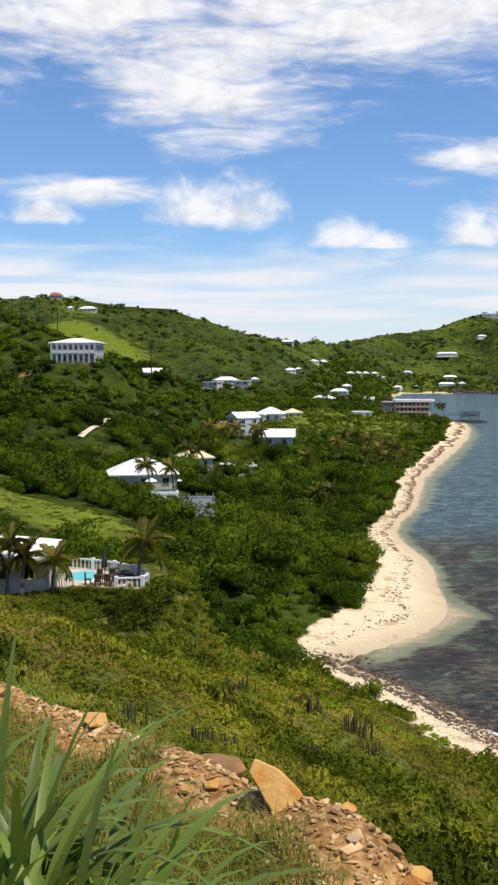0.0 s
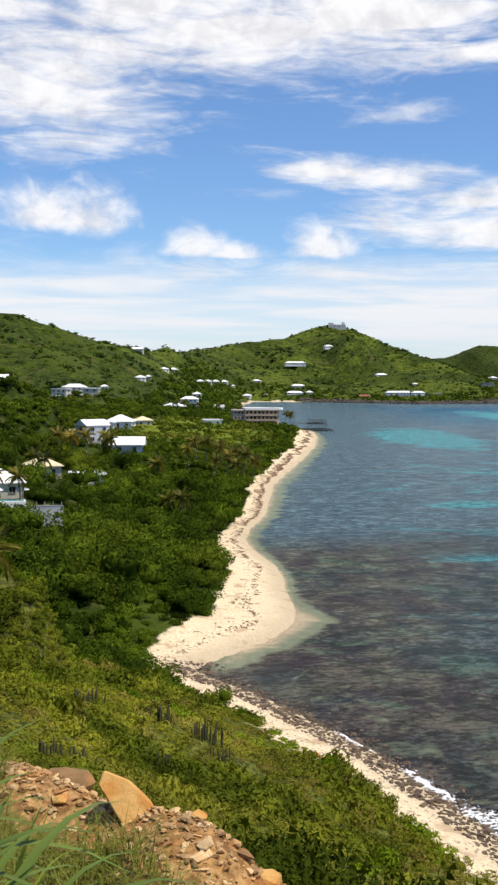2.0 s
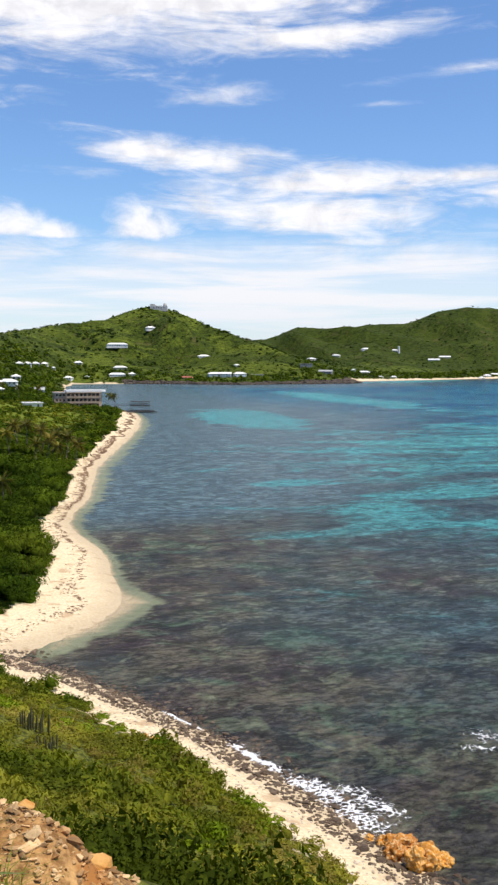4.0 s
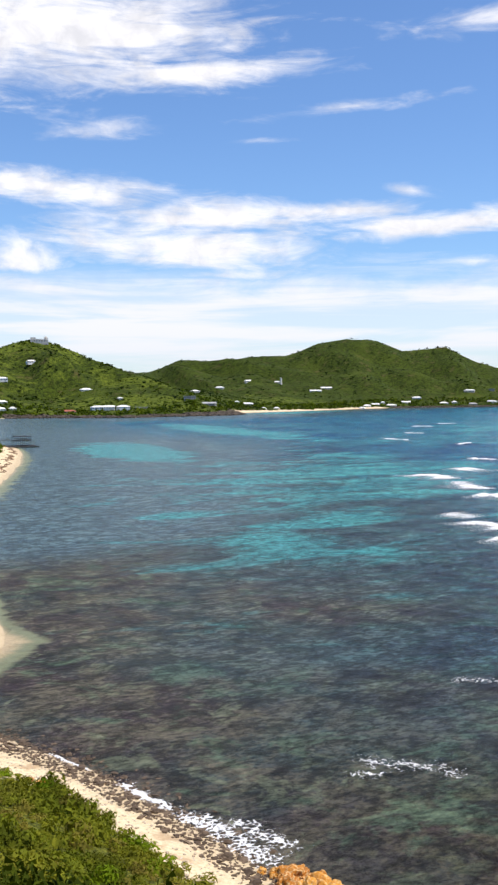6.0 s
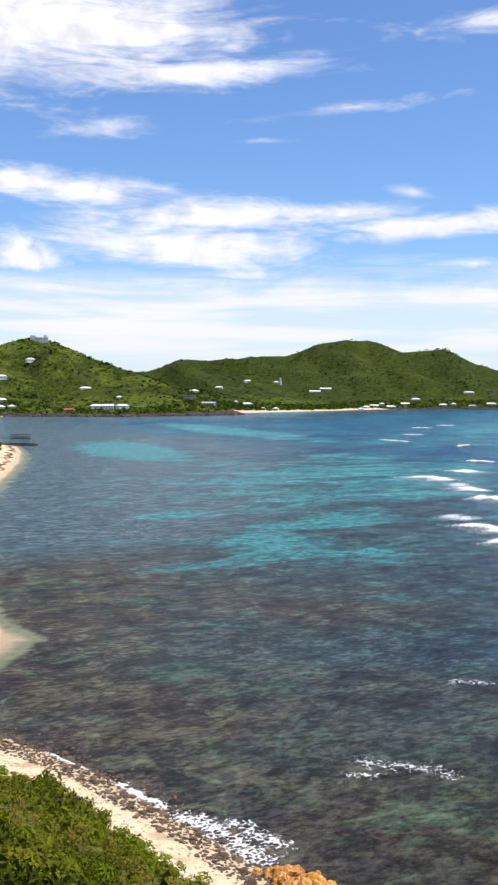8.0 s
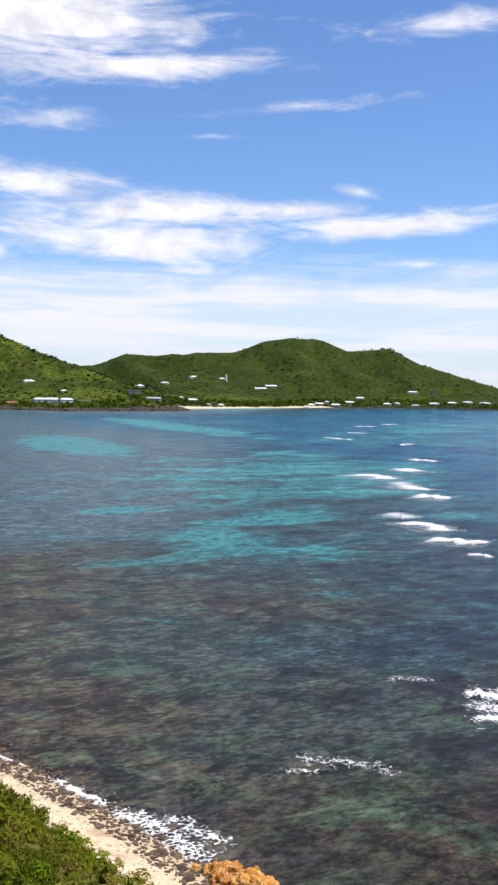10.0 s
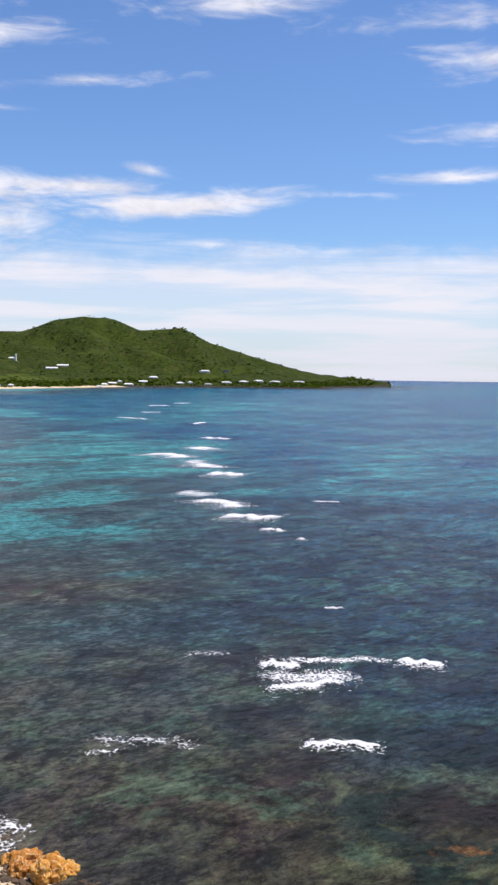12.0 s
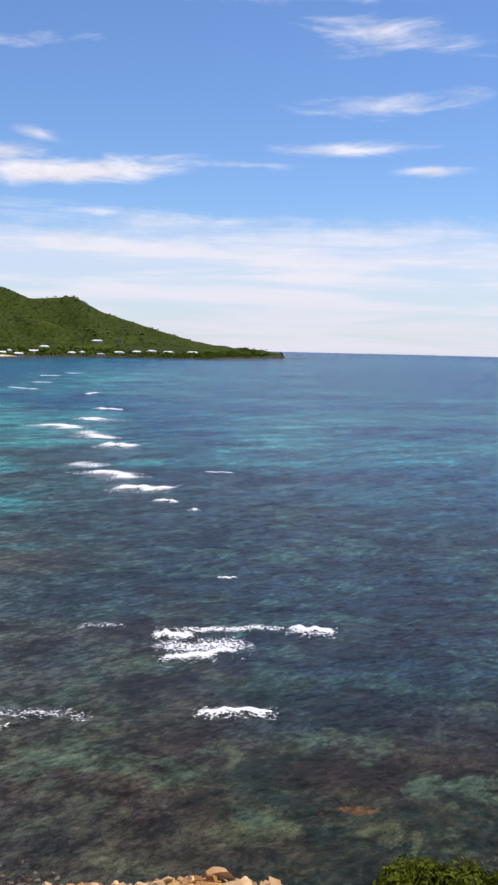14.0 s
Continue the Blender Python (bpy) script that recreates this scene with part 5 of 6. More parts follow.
def sites(seed, near, far, spacing, az0=-19.0, az1=58.0, cleared=True):
    """Scattered places on land between two distances, about one per spacing squared."""
    rng = np.random.default_rng(seed)
    area = 0.5 * radians(az1 - az0) * (far * far - near * near)
    count = int(area / spacing ** 2)
    d = np.sqrt(rng.uniform(near * near, far * far, count))
    a = np.radians(rng.uniform(az0, az1, count))
    x, y = d * np.sin(a), d * np.cos(a)
    sd = offshore(x, y)
    keep = sd > beach_width(x, y) + np.where(y > 98, 1.2, 0.4)
    x, y, sd = x[keep], y[keep], sd[keep]
    for cx, cy, r in CLEAR if cleared else ():
        keep = np.hypot(x - cx, y - cy) > r
        x, y, sd = x[keep], y[keep], sd[keep]
    return x, y, height(x, y)[0], sd, rng


PR = random.Random(4)
CLEAR.extend([(-40, 249, 2.2), (-38.6, 255, 2.2), (-37, 261, 2.2), (-42, 241, 2.4)])
NEAR = [clump(PR, 600, 0.057, 9) for _ in range(6)]
FINE = [clump(PR, 300, 0.095, 7) for _ in range(7)]
THIN = [clump(PR, 180, 0.125, 6, core=(7, 3)) for _ in range(7)]
CROWN = [clump(PR, 430, 0.078, 9, 0.85) for _ in range(7)]
LOW = [clump(PR, 60, 0.20, 4, core=(5, 2)) for _ in range(7)]
DOT = [clump(PR, 14, 0.34, 3, core=(5, 2)) for _ in range(8)]

# scrub on the slope below the road: patches of several kinds, one beside the other
KINDS = ((LEAF_SCRUB, "scrub", "low yellow-green scrub on the hillside", "scrub"), (LEAF_BUSH, "bushes", "dark green leafy bushes on the hillside", "bush"),
         (LEAF_LIME, "scrub", "bright lime-green creeping scrub on the hillside", "scrub"), (LEAF_DRY, "dry_scrub", "half-dry olive-brown twiggy scrub on the hillside", "scrub"))
for seed, near, far, spacing, low, high, protos in ((11, 4.5, 17, 0.55, 0.15, 0.40, NEAR), (81, 17, 42, 0.80, 0.34, 0.85, FINE), (82, 42, 98, 1.12, 0.50, 1.25, THIN)):
    x, y, z, sd, rng = sites(seed, near, far, spacing, -19, 44)
    keep = x + y > 5.2
    x, y, z, sd = x[keep], y[keep], z[keep], sd[keep]
    lush = waves(x, y, 22, 21)
    r = (low + (high - low) * rng.uniform(0, 1, len(x)) ** 1.6) * (1 + 0.28 * lush)
    tall = rng.uniform(0.75, 1.35, len(x)) * (1 + 0.2 * lush)
    mixed = rng.normal(0, 0.35, len(x))
    dark = waves(x, y, 26, 22) + mixed + 0.9 * smoothstep(y, 74, 92)
    kind = np.where(dark > 0.4, 1, np.where(waves(x, y, 20, 83) + mixed > 0.75, 2, np.where(waves(x, y, 15, 84) + mixed > 0.15, 3, 0)))
    r = np.where(kind == 3, 0.8 * r, np.where(kind == 1, 1.15 * r, r))
    place = np.stack([x, y, z - 0.12 * r, r, tall], 1)
    for k, (leaf, name, label, category) in enumerate(KINDS):
        if (kind == k).any():
            strew(name, protos, place[kind == k], leaf, label, category, seed + k)

x, y, z, sd, rng = sites(87, 9, 80, 0.66, -19, 44, False)
keep = x + y > 6.5
x, y, z = x[keep], y[keep], z[keep]
r = rng.uniform(0.16, 0.34, len(x)) * (0.6 + 0.4 * smoothstep(np.hypot(x, y), 9, 30))
strew("undergrowth", LOW, np.stack([x, y, z, r, rng.uniform(0.6, 1.1, len(x))], 1), LEAF_SCRUB, "low green undergrowth between the shrubs", "scrub", 88)

# low growth on the bank under the pool terrace
rng = np.random.default_rng(71)
d, a = np.sqrt(rng.uniform(52 ** 2, 84 ** 2, 1900)), np.radians(rng.uniform(-14.5, 2, 1900))
x, y = d * np.sin(a), d * np.cos(a)
keep = (np.hypot(x + 12, y - 84) > 5.8) & (np.hypot(x + 20, y - 81) > 6.4) & (offshore(x, y) > 8)
x, y = x[keep], y[keep]
r = rng.uniform(0.35, 0.8, len(x))
leafy = waves(x, y, 13, 72) > 0
place = np.stack([x, y, ground_heights(x, y)[0], r, rng.uniform(0.7, 1.1, len(x))], 1)
strew("scrub", THIN, place[leafy], LEAF_SCRUB, "low bright green scrub on the bank below the terrace", "scrub", 73)
strew("bushes", THIN, place[~leafy], LEAF_BUSH, "dark green bushes on the bank below the terrace", "bush", 74)

# woods behind the beach and up the valley
x, y, z, sd, rng = sites(23, 84, 150, 2.0, -19, 12)
meadow = in_meadow(x, y) > -0.05
x, y, z = x[~meadow], y[~meadow], z[~meadow]
r = rng.uniform(0.8, 1.5, len(x)) * (1 + 0.2 * waves(x, y, 25, 27))
strew("woodland", THIN, np.stack([x, y, z, r, rng.uniform(0.8, 1.2, len(x))], 1), LEAF_WOOD, "dense dark green bushes behind the beach", "woodland", 24)

for seed, near, far, spacing, protos in ((12, 88, 170, 3.0, CROWN), (85, 170, 265, 3.2, CROWN)):
    x, y, z, sd, rng = sites(seed, near, far, spacing, -19, 12)
    meadow = (in_meadow(x, y) > -0.2) | ((waves(x, y, 60, 31) > 0.75) & (x < -4))
    x, y, z, sd = x[~meadow], y[~meadow], z[~meadow], sd[~meadow]
    r = (1.3 + 2.8 * rng.uniform(0, 1, len(x)) ** 2.2) * (1 + 0.22 * waves(x, y, 40, 23)) * (0.55 + 0.45 * smoothstep(np.hypot(x, y), 88, 125))
    r = np.minimum(r, 0.75 * (sd - beach_width(x, y)) + 1.0)
    strew("woodland", protos, np.stack([x, y, z + rng.uniform(0.1, 0.75, len(x)) * r, r, rng.uniform(0.8, 1.3, len(x))], 1), LEAF_WOOD, "round-headed dark green seaside trees", "woodland", seed + 1)
x, y, z, sd, rng = sites(18, 84, 200, 1.5, -19, 3)
meadow = (in_meadow(x, y) > -0.1) | ((waves(x, y, 60, 31) > 0.7) & (x < -4))
x, y, z = x[meadow], y[meadow], z[meadow]
strew("meadow_scrub", LOW, np.stack([x, y, z - 0.05, rng.uniform(0.3, 0.7, len(x)), rng.uniform(0.4, 0.7, len(x))], 1), LEAF_SCRUB, "bright green overgrown meadow", "scrub", 5)

for seed, near, far, spacing, low, high in ((13, 258, 440, 3.2, 1.3, 2.8), (89, 440, 720, 4.6, 1.7, 3.3)):
    x, y, z, sd, rng = sites(seed, near, far, spacing, -19, 12)
    field = (in_meadow(x, y) > 0) | ((waves(x, y, 130, 32) > 0.6) & (x < -20) & (y > 440))
    r = rng.uniform(low, high, len(x)) * np.where(field, 0.45, 1.0)
    place = np.stack([x, y, z + rng.uniform(-0.1, 0.4, len(x)) * r, r, rng.uniform(0.65, 1.1, len(x))], 1)
    strew("woodland", LOW, place[~field], LEAF_WOOD, "dense green woodland round the houses", "woodland", seed + 2)
    if field.any():
        strew("meadow_scrub", LOW, place[field], LEAF_SCRUB, "bright green rough grass and scrub", "scrub", seed + 3)

x, y, z, sd, rng = sites(16, 260, 720, 5.4, -19, 12)
r = rng.uniform(1.2, 2.3, len(x))
strew("hill_scrub", DOT, np.stack([x, y, z - 0.1, r, rng.uniform(0.6, 1.0, len(x))], 1), LEAF_WOOD, "low bright green scrub between the trees", "scrub", 17)

# trees crowding round the houses
screen = np.array([(-27.0, 189.5, 7.4, 2.6), (-22.6, 188.5, 7.2, 2.3), (-24.8, 190.5, 7.8, 2.0), (-19.6, 189.6, 7.6, 1.6), (-31.5, 189, 7.6, 3.4), (-35.5, 193, 8.4, 3.6), (-40, 196, 9.2, 3.4), (-16.0, 215, 9.0, 2.6), (-20.5, 212, 9.4, 2.6), (-14.5, 220.6, 8.2, 2.2), (-10.2, 221, 8.0, 2.1), (-12.2, 219.5, 7.6, 2.0), (-8.2, 224, 7, 2.4),
                   (-5.0, 227.6, 4.8, 2.0), (-2.0, 227, 4.4, 1.7), (0.9, 227.6, 4.8, 1.9), (-7.6, 190.5, 7.2, 2.2), (-10.4, 191, 7.8, 2.7), (-12.6, 192.5, 7.6, 2.0), (-4.5, 298, 10.6, 2.6), (-1.2, 297, 9.8, 2.0), (7.0, 287, 7.2, 2.2), (10.6, 288, 7.2, 2.2), (15.0, 296, 8.0, 3.0), (3.2, 300, 10.0, 2.4), (-10, 300, 11.4, 3.2), (-14, 296, 11.4, 3.2), (4.4, 291, 8.4, 2.4), (13.0, 292, 7.2, 2.4), (-27, 200, 8.4, 3.2), (-30, 212, 10, 4)])
strew("tree_crowns", CROWN, np.column_stack([screen, np.full(len(screen), 0.95)]), LEAF_WOOD, "dark leafy trees crowding round the houses", "woodland", 63)

x, y, z, sd, rng = sites(14, 720, 1750, 8.6, -19, 26)
keep = (in_meadow(x, y) < 0.05) | (rng.uniform(size=len(x)) < 0.12)
x, y, z, sd = x[keep], y[keep], z[keep], sd[keep]
r = (1.4 + 3.2 * rng.uniform(0, 1, len(x)) ** 2.5) * (1 + 0.3 * waves(x, y, 160, 24))
place = np.stack([x, y, z - 0.1 * r, r, rng.uniform(0.6, 1.0, len(x))], 1)
thicket = (waves(x, y, 120, 86) + rng.normal(0, 0.5, len(x))) > 0.1
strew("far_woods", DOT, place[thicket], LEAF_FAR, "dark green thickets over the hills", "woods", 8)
strew("far_scrub", DOT, place[~thicket], LEAF_HILL, "sunny yellow-green scrub over the hills", "scrub", 88)

x, y, z, sd, rng = sites(15, 1500, 2450, 13.0, 17, 49)
r = (1.8 + 3.2 * rng.uniform(0, 1, len(x)) ** 2) * (1 + 0.3 * waves(x, y, 160, 25))
place = np.stack([x, y, z - 0.2 * r, r, rng.uniform(0.45, 0.8, len(x))], 1)
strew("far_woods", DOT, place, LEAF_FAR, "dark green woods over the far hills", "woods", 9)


# dark trees along the far shores and on the crests
x, y, z, sd, rng = sites(20, 720, 2400, 9.0, -2, 49)
keep = (sd < 75) & (sd > 9) & (y > 700)
x, y, z = x[keep], y[keep], z[keep]
place = np.stack([x, y, z + 0.6, rng.uniform(2.2, 4.6, len(x)), rng.uniform(0.8, 1.2, len(x))], 1)
strew("shore_trees", DOT, place, LEAF_WOOD, "dark trees behind the far shore", "woods", 21)
spots = []
for line, first, last in ((CREST_LEFT, 1, 9), (CREST_BACK, 3, 8)):
    for a, b in zip(line[first:last], line[first + 1:last + 1]):
        for _ in range(int(math.dist(a[:2], b[:2]) / 4.5)):
            s = PR.random()
            if PR.random() < 0.6:
                spots.append((a[0] + (b[0] - a[0]) * s + PR.gauss(0, 5), a[1] + (b[1] - a[1]) * s + PR.gauss(-6, 8)))
for _ in range(46):
    turn, far = PR.uniform(0, 6.283), PR.uniform(14, 34)
    spots.append((382 + far * math.cos(turn), 1600 + far * math.sin(turn)))
for _ in range(26):
    turn, far = PR.uniform(0, 6.283), PR.uniform(7, 22)
    spots.append((-176 + far * math.cos(turn), 926 + far * math.sin(turn)))
spots = np.array(spots)
z = height(spots[:, 0], spots[:, 1])[0]
rng = np.random.default_rng(44)
place = np.stack([spots[:, 0], spots[:, 1], z + 0.4, rng.uniform(1.3, 3.4, len(z)), rng.uniform(0.7, 1.2, len(z))], 1)
strew("crest_trees", LOW, place, LEAF_WOOD, "dark trees along the hill crests", "woods", 22)


# ---- stones ----
def stone_mesh(name, rng, mat, flat=0.7, points=15, long=1.3):
    """An angular broken stone of radius about 1."""
    bm = bmesh.new()
    for _ in range(points):
        d = Vector((rng.gauss(0, 1), rng.gauss(0, 1), rng.gauss(0, 1))).normalized()
        bm.verts.new((d.x * long, d.y, d.z * flat))
    hull = bmesh.ops.convex_hull(bm, input=bm.verts[:])
    inner = list({g for g in hull["geom_interior"] + hull["geom_unused"] if isinstance(g, bmesh.types.BMVert)})
    bmesh.ops.delete(bm, geom=inner, context="VERTS")
    return finish(bm, name, mat)


def stone_look(dark, light, stain):
    def build(n):
        seed = n.math("ADD", n.math("MULTIPLY", n.random, 0.6), n.math("MULTIPLY", n.island, 0.6))
        colour = n.mix(n.math("FRACT", n.math("MULTIPLY", seed, 3.7)), dark, light)
        grain = n.noise(n.place, 18.0, 6, 0.7)
        colour = n.mix(n.math("MULTIPLY", n.smooth(n.noise(n.place, 6.0, 4, 0.6), 0.45, 0.65), 0.75), colour, stain)
        n.put(n.base, n.mix(n.math("MULTIPLY", n.smooth(grain, 0.4, 0.7), 0.35), colour, dark))
        relief(n, grain, 0.5, 0.02)
    return build


RUBBLE = material("spoil_stone", stone_look((0.16, 0.082, 0.032), (0.76, 0.53, 0.28), (0.46, 0.22, 0.07)), 0.9, 0.2)
ORANGE = material("orange_stone", stone_look((0.42, 0.20, 0.05), (0.64, 0.38, 0.13), (0.52, 0.19, 0.03)), 0.85, 0.2)
ORANGE_ROCK = material("weathered_orange_rock", stone_look((0.36, 0.12, 0.018), (0.78, 0.38, 0.065), (0.70, 0.55, 0.30)), 0.9, 0.2)
REEF_ROCK = material("shore_rock", stone_look((0.055, 0.038, 0.026), (0.21, 0.15, 0.10), (0.10, 0.065, 0.04)), 0.8, 0.3)
CLIFF_ROCK = material("cliff_rock", stone_look((0.035, 0.029, 0.024), (0.12, 0.098, 0.076), (0.07, 0.055, 0.042)), 0.9, 0.2)
WRACK = plain("sea_wrack", (0.12, 0.065, 0.035), (0.28, 0.17, 0.10), 6.0, 0.9, 0.5)

SR = random.Random(77)
RUBBLE_MESH = [stone_mesh("stone", SR, RUBBLE, SR.uniform(0.35, 0.75), 11, SR.uniform(1.0, 1.7)) for _ in range(16)]
SHORE_MESH = [stone_mesh("shore_rock", SR, REEF_ROCK, SR.uniform(0.5, 0.85)) for _ in range(10)]


def slab():
    """The orange slab that stands in the spoil heap."""
    bm = bmesh.new()
    front = [(-0.118, 0.075), (-0.092, 0.118), (-0.01, 0.085), (0.07, 0.012), (0.095, -0.035), (0.10, -0.10), (0.02, -0.11), (-0.035, -0.045)]
    a = [bm.verts.new((u, 0.0, v)) for u, v in front]
    b = [bm.verts.new((u * 0.92 + 0.03, 0.09, v * 0.95)) for u, v in front]
    bm.faces.new(a)
    bm.faces.new(b[::-1])
    for i in range(len(a)):
        bm.faces.new((a[i], b[i], b[(i + 1) % len(a)], a[(i + 1) % len(a)]))
    bmesh.ops.recalc_face_normals(bm, faces=bm.faces[:])
    bmesh.ops.bevel(bm, geom=bm.edges[:], offset=0.006, segments=1, affect="EDGES")
    bmesh.ops.triangulate(bm, faces=[f for f in bm.faces if len(f.verts) > 4])
    bmesh.ops.subdivide_edges(bm, edges=bm.edges[:], cuts=2, use_grid_fill=True)
    for v in bm.verts:
        v.co += 0.008 * Vector((noise.noise(v.co * 9), noise.noise(v.co * 9 + Vector((5, 0, 0))), noise.noise(v.co * 9 + Vector((0, 7, 0)))))
    ob = new("rock_slab", finish(bm, "rock_slab", ORANGE))
    ob.matrix_basis = pose(0.12, 3.80, ground_at(0.12, 3.80) + 0.035, -26, 0, 10) @ Matrix.Diagonal((1.05, 1, 1.3, 1))
    return tagged(ob, "slanting slab of orange-tan rock in the spoil heap", "rock")


slab()
for sx, sy, size, turn, flat_mat, label in ((-0.14, 4.32, 0.10, 20, RUBBLE, "large brown rock in the spoil heap"), (-0.74, 4.72, 0.06, 70, ORANGE, "flat tan rock on the spoil heap"),
                                            (-0.15, 4.0, 0.03, 10, ORANGE, "pale yellow stone on the spoil heap"), (0.36, 3.7, 0.04, 40, ORANGE, "yellowish stone on the spoil heap"),
                                            (-0.5, 4.42, 0.045, 130, RUBBLE, "dark brown stone on the spoil heap"), (0.6, 3.5, 0.045, 15, ORANGE, "tan stone at the edge of the spoil heap")):
    ob = new("rock", stone_mesh("rock", SR, flat_mat, 0.7, 22, 1.35))
    ob.matrix_basis = Matrix.LocRotScale((sx, sy, ground_at(sx, sy) + 0.3 * size), Euler((0.2, 0.1, radians(turn))), Vector((size, size, size)))
    tagged(ob, label, "rock")

for i in range(290):
    along = SR.uniform(-6.5, 0.8)
    cut = SR.gauss(0.0, 0.13) if along < -2.2 else SR.gauss(-0.2, 0.24)
    sx = (1.4142 * cut + 4.0 + 1.4142 * along) / 2
    sy = 1.4142 * cut + 4.0 - sx
    size = 0.012 + 0.034 * SR.random() ** 2.2
    ob = new("stone", SR.choice(RUBBLE_MESH))
    ob.matrix_basis = Matrix.LocRotScale((sx, sy, ground_at(sx, sy) + 0.25 * size), Euler((SR.uniform(-0.5, 0.5), SR.uniform(-0.5, 0.5), SR.uniform(0, 6.28))), Vector((size, size, size)))
    tagged(ob, "angular brown stone on the spoil heap", "stone", "stones of the spoil heap")


def strew_stones(name, meshes, place, mat, label, category, seed):
    """Stones at x, y, z, size joined into one mesh."""
    rng = np.random.default_rng(seed)
    protos = []
    for me in meshes:
        me.calc_loop_triangles()
        co, tri = np.empty(len(me.vertices) * 3), np.empty(len(me.loop_triangles) * 3, np.int32)
        me.vertices.foreach_get("co", co)
        me.loop_triangles.foreach_get("vertices", tri)
        protos.append((co.reshape(-1, 3), tri.reshape(-1, 3)))
    which, turn = rng.integers(0, len(protos), len(place)), rng.uniform(0, 6.283, len(place))
    vs, fs, count = [], [], 0
    for i, (pv, pf) in enumerate(protos):
        m = which == i
        x, y, z, r = place[m].T
        c, s = np.cos(turn[m])[:, None], np.sin(turn[m])[:, None]
        v = np.stack([x[:, None] + r[:, None] * (c * pv[:, 0] - s * pv[:, 1]), y[:, None] + r[:, None] * (s * pv[:, 0] + c * pv[:, 1]), z[:, None] + r[:, None] * pv[:, 2]], -1)
        vs.append(v.reshape(-1, 3))
        fs.append((pf[None] + (np.arange(m.sum()) * len(pv))[:, None, None] + count).reshape(-1, 3))
        count += m.sum() * len(pv)
    return tagged(new(name, mesh_of(name, np.concatenate(vs), np.concatenate(fs), mat)), label, category, kind="stuff")


rng = np.random.default_rng(5)
along = rng.uniform(-8, 1.5, 14000)
cut = np.interp(along, [-2.5, -1.8], [0.02, -0.16]) + rng.normal(0, 1, 14000) * np.interp(along, [-2.5, -1.8], [0.17, 0.3])
gx = (1.4142 * cut + 4.0 + 1.4142 * along) / 2
gy = 1.4142 * cut + 4.0 - gx
size = 0.003 + 0.020 * rng.uniform(0, 1, 14000) ** 2.6
strew_stones("gravel", RUBBLE_MESH, np.stack([gx, gy, ground_heights(gx, gy)[0] + 0.2 * size, size], 1), RUBBLE, "broken brown gravel of the spoil heap", "gravel", 2)


def along_coast(rng, count, y0, y1, near, far):
    """Places along the near shoreline, so many metres up from the water."""
    x = rng.uniform(-5, 60, count * 14)
    y = rng.uniform(y0, y1, count * 14)
    sd = offshore(x, y)
    keep = (sd > near) & (sd < far)
    return x[keep][:count], y[keep][:count], sd[keep][:count]


x, y, sd = along_coast(rng, 6200, 40, 104, -3.6, 2.7)
size = rng.uniform(0.05, 0.17, len(x)) * np.where(rng.uniform(size=len(x)) < 0.1, 1.8, 1.0)
strew_stones("shore_rocks", SHORE_MESH, np.stack([x, y, height(x, y)[0] + 0.12 * size, size], 1), REEF_ROCK, "dark brown rocks along the water's edge", "rocks", 3)
x, y, sd = along_coast(rng, 230, 42, 104, -3.0, 2.0)
for px, py in zip(x, y):
    size = SR.uniform(0.14, 0.38)
    ob = new("boulder", SR.choice(SHORE_MESH))
    ob.matrix_basis = Matrix.LocRotScale((px, py, ground_at(px, py) + 0.1 * size), Euler((SR.uniform(-0.3, 0.3), SR.uniform(-0.3, 0.3), SR.uniform(0, 6.28))), Vector((size, size, size)))
    tagged(ob, "dark brown boulder at the water's edge", "boulder", "boulders along the shore")
# pale coral rubble on the upper beach
x, y, sd = along_coast(rng, 900, 44, 100, 2.6, 6.0)
size = rng.uniform(0.04, 0.13, len(x))
PALE_STONE = material("pale_stone", stone_look((0.42, 0.34, 0.25), (0.74, 0.66, 0.54), (0.35, 0.25, 0.17)), 0.9, 0.2)
strew_stones("beach_stones", SHORE_MESH, np.stack([x, y, height(x, y)[0] + 0.1 * size, size], 1), PALE_STONE, "pale stones on the narrow beach", "stones", 4)

def rugged_rock(name, seed, mat, rough=0.34):
    """A weathered rock of radius about 1 with ledges and hollows."""
    bm = bmesh.new()
    bmesh.ops.create_icosphere(bm, subdivisions=4, radius=1.0)
    shift = Vector((seed * 3.7, seed * 1.3, seed * 7.1))
    for v in bm.verts:
        d = v.co.normalized()
        lump = noise.noise(d * 1.3 + shift) + 0.55 * noise.noise(d * 3.1 + shift) + 0.4 * abs(noise.noise(d * 6.5 + shift)) + 0.16 * noise.noise(d * 14 + shift)
        v.co = d * (1 + rough * (round(lump * 4) / 4 * 0.6 + lump * 0.7))
        v.co.z *= 0.8
    return finish(bm, name, mat)


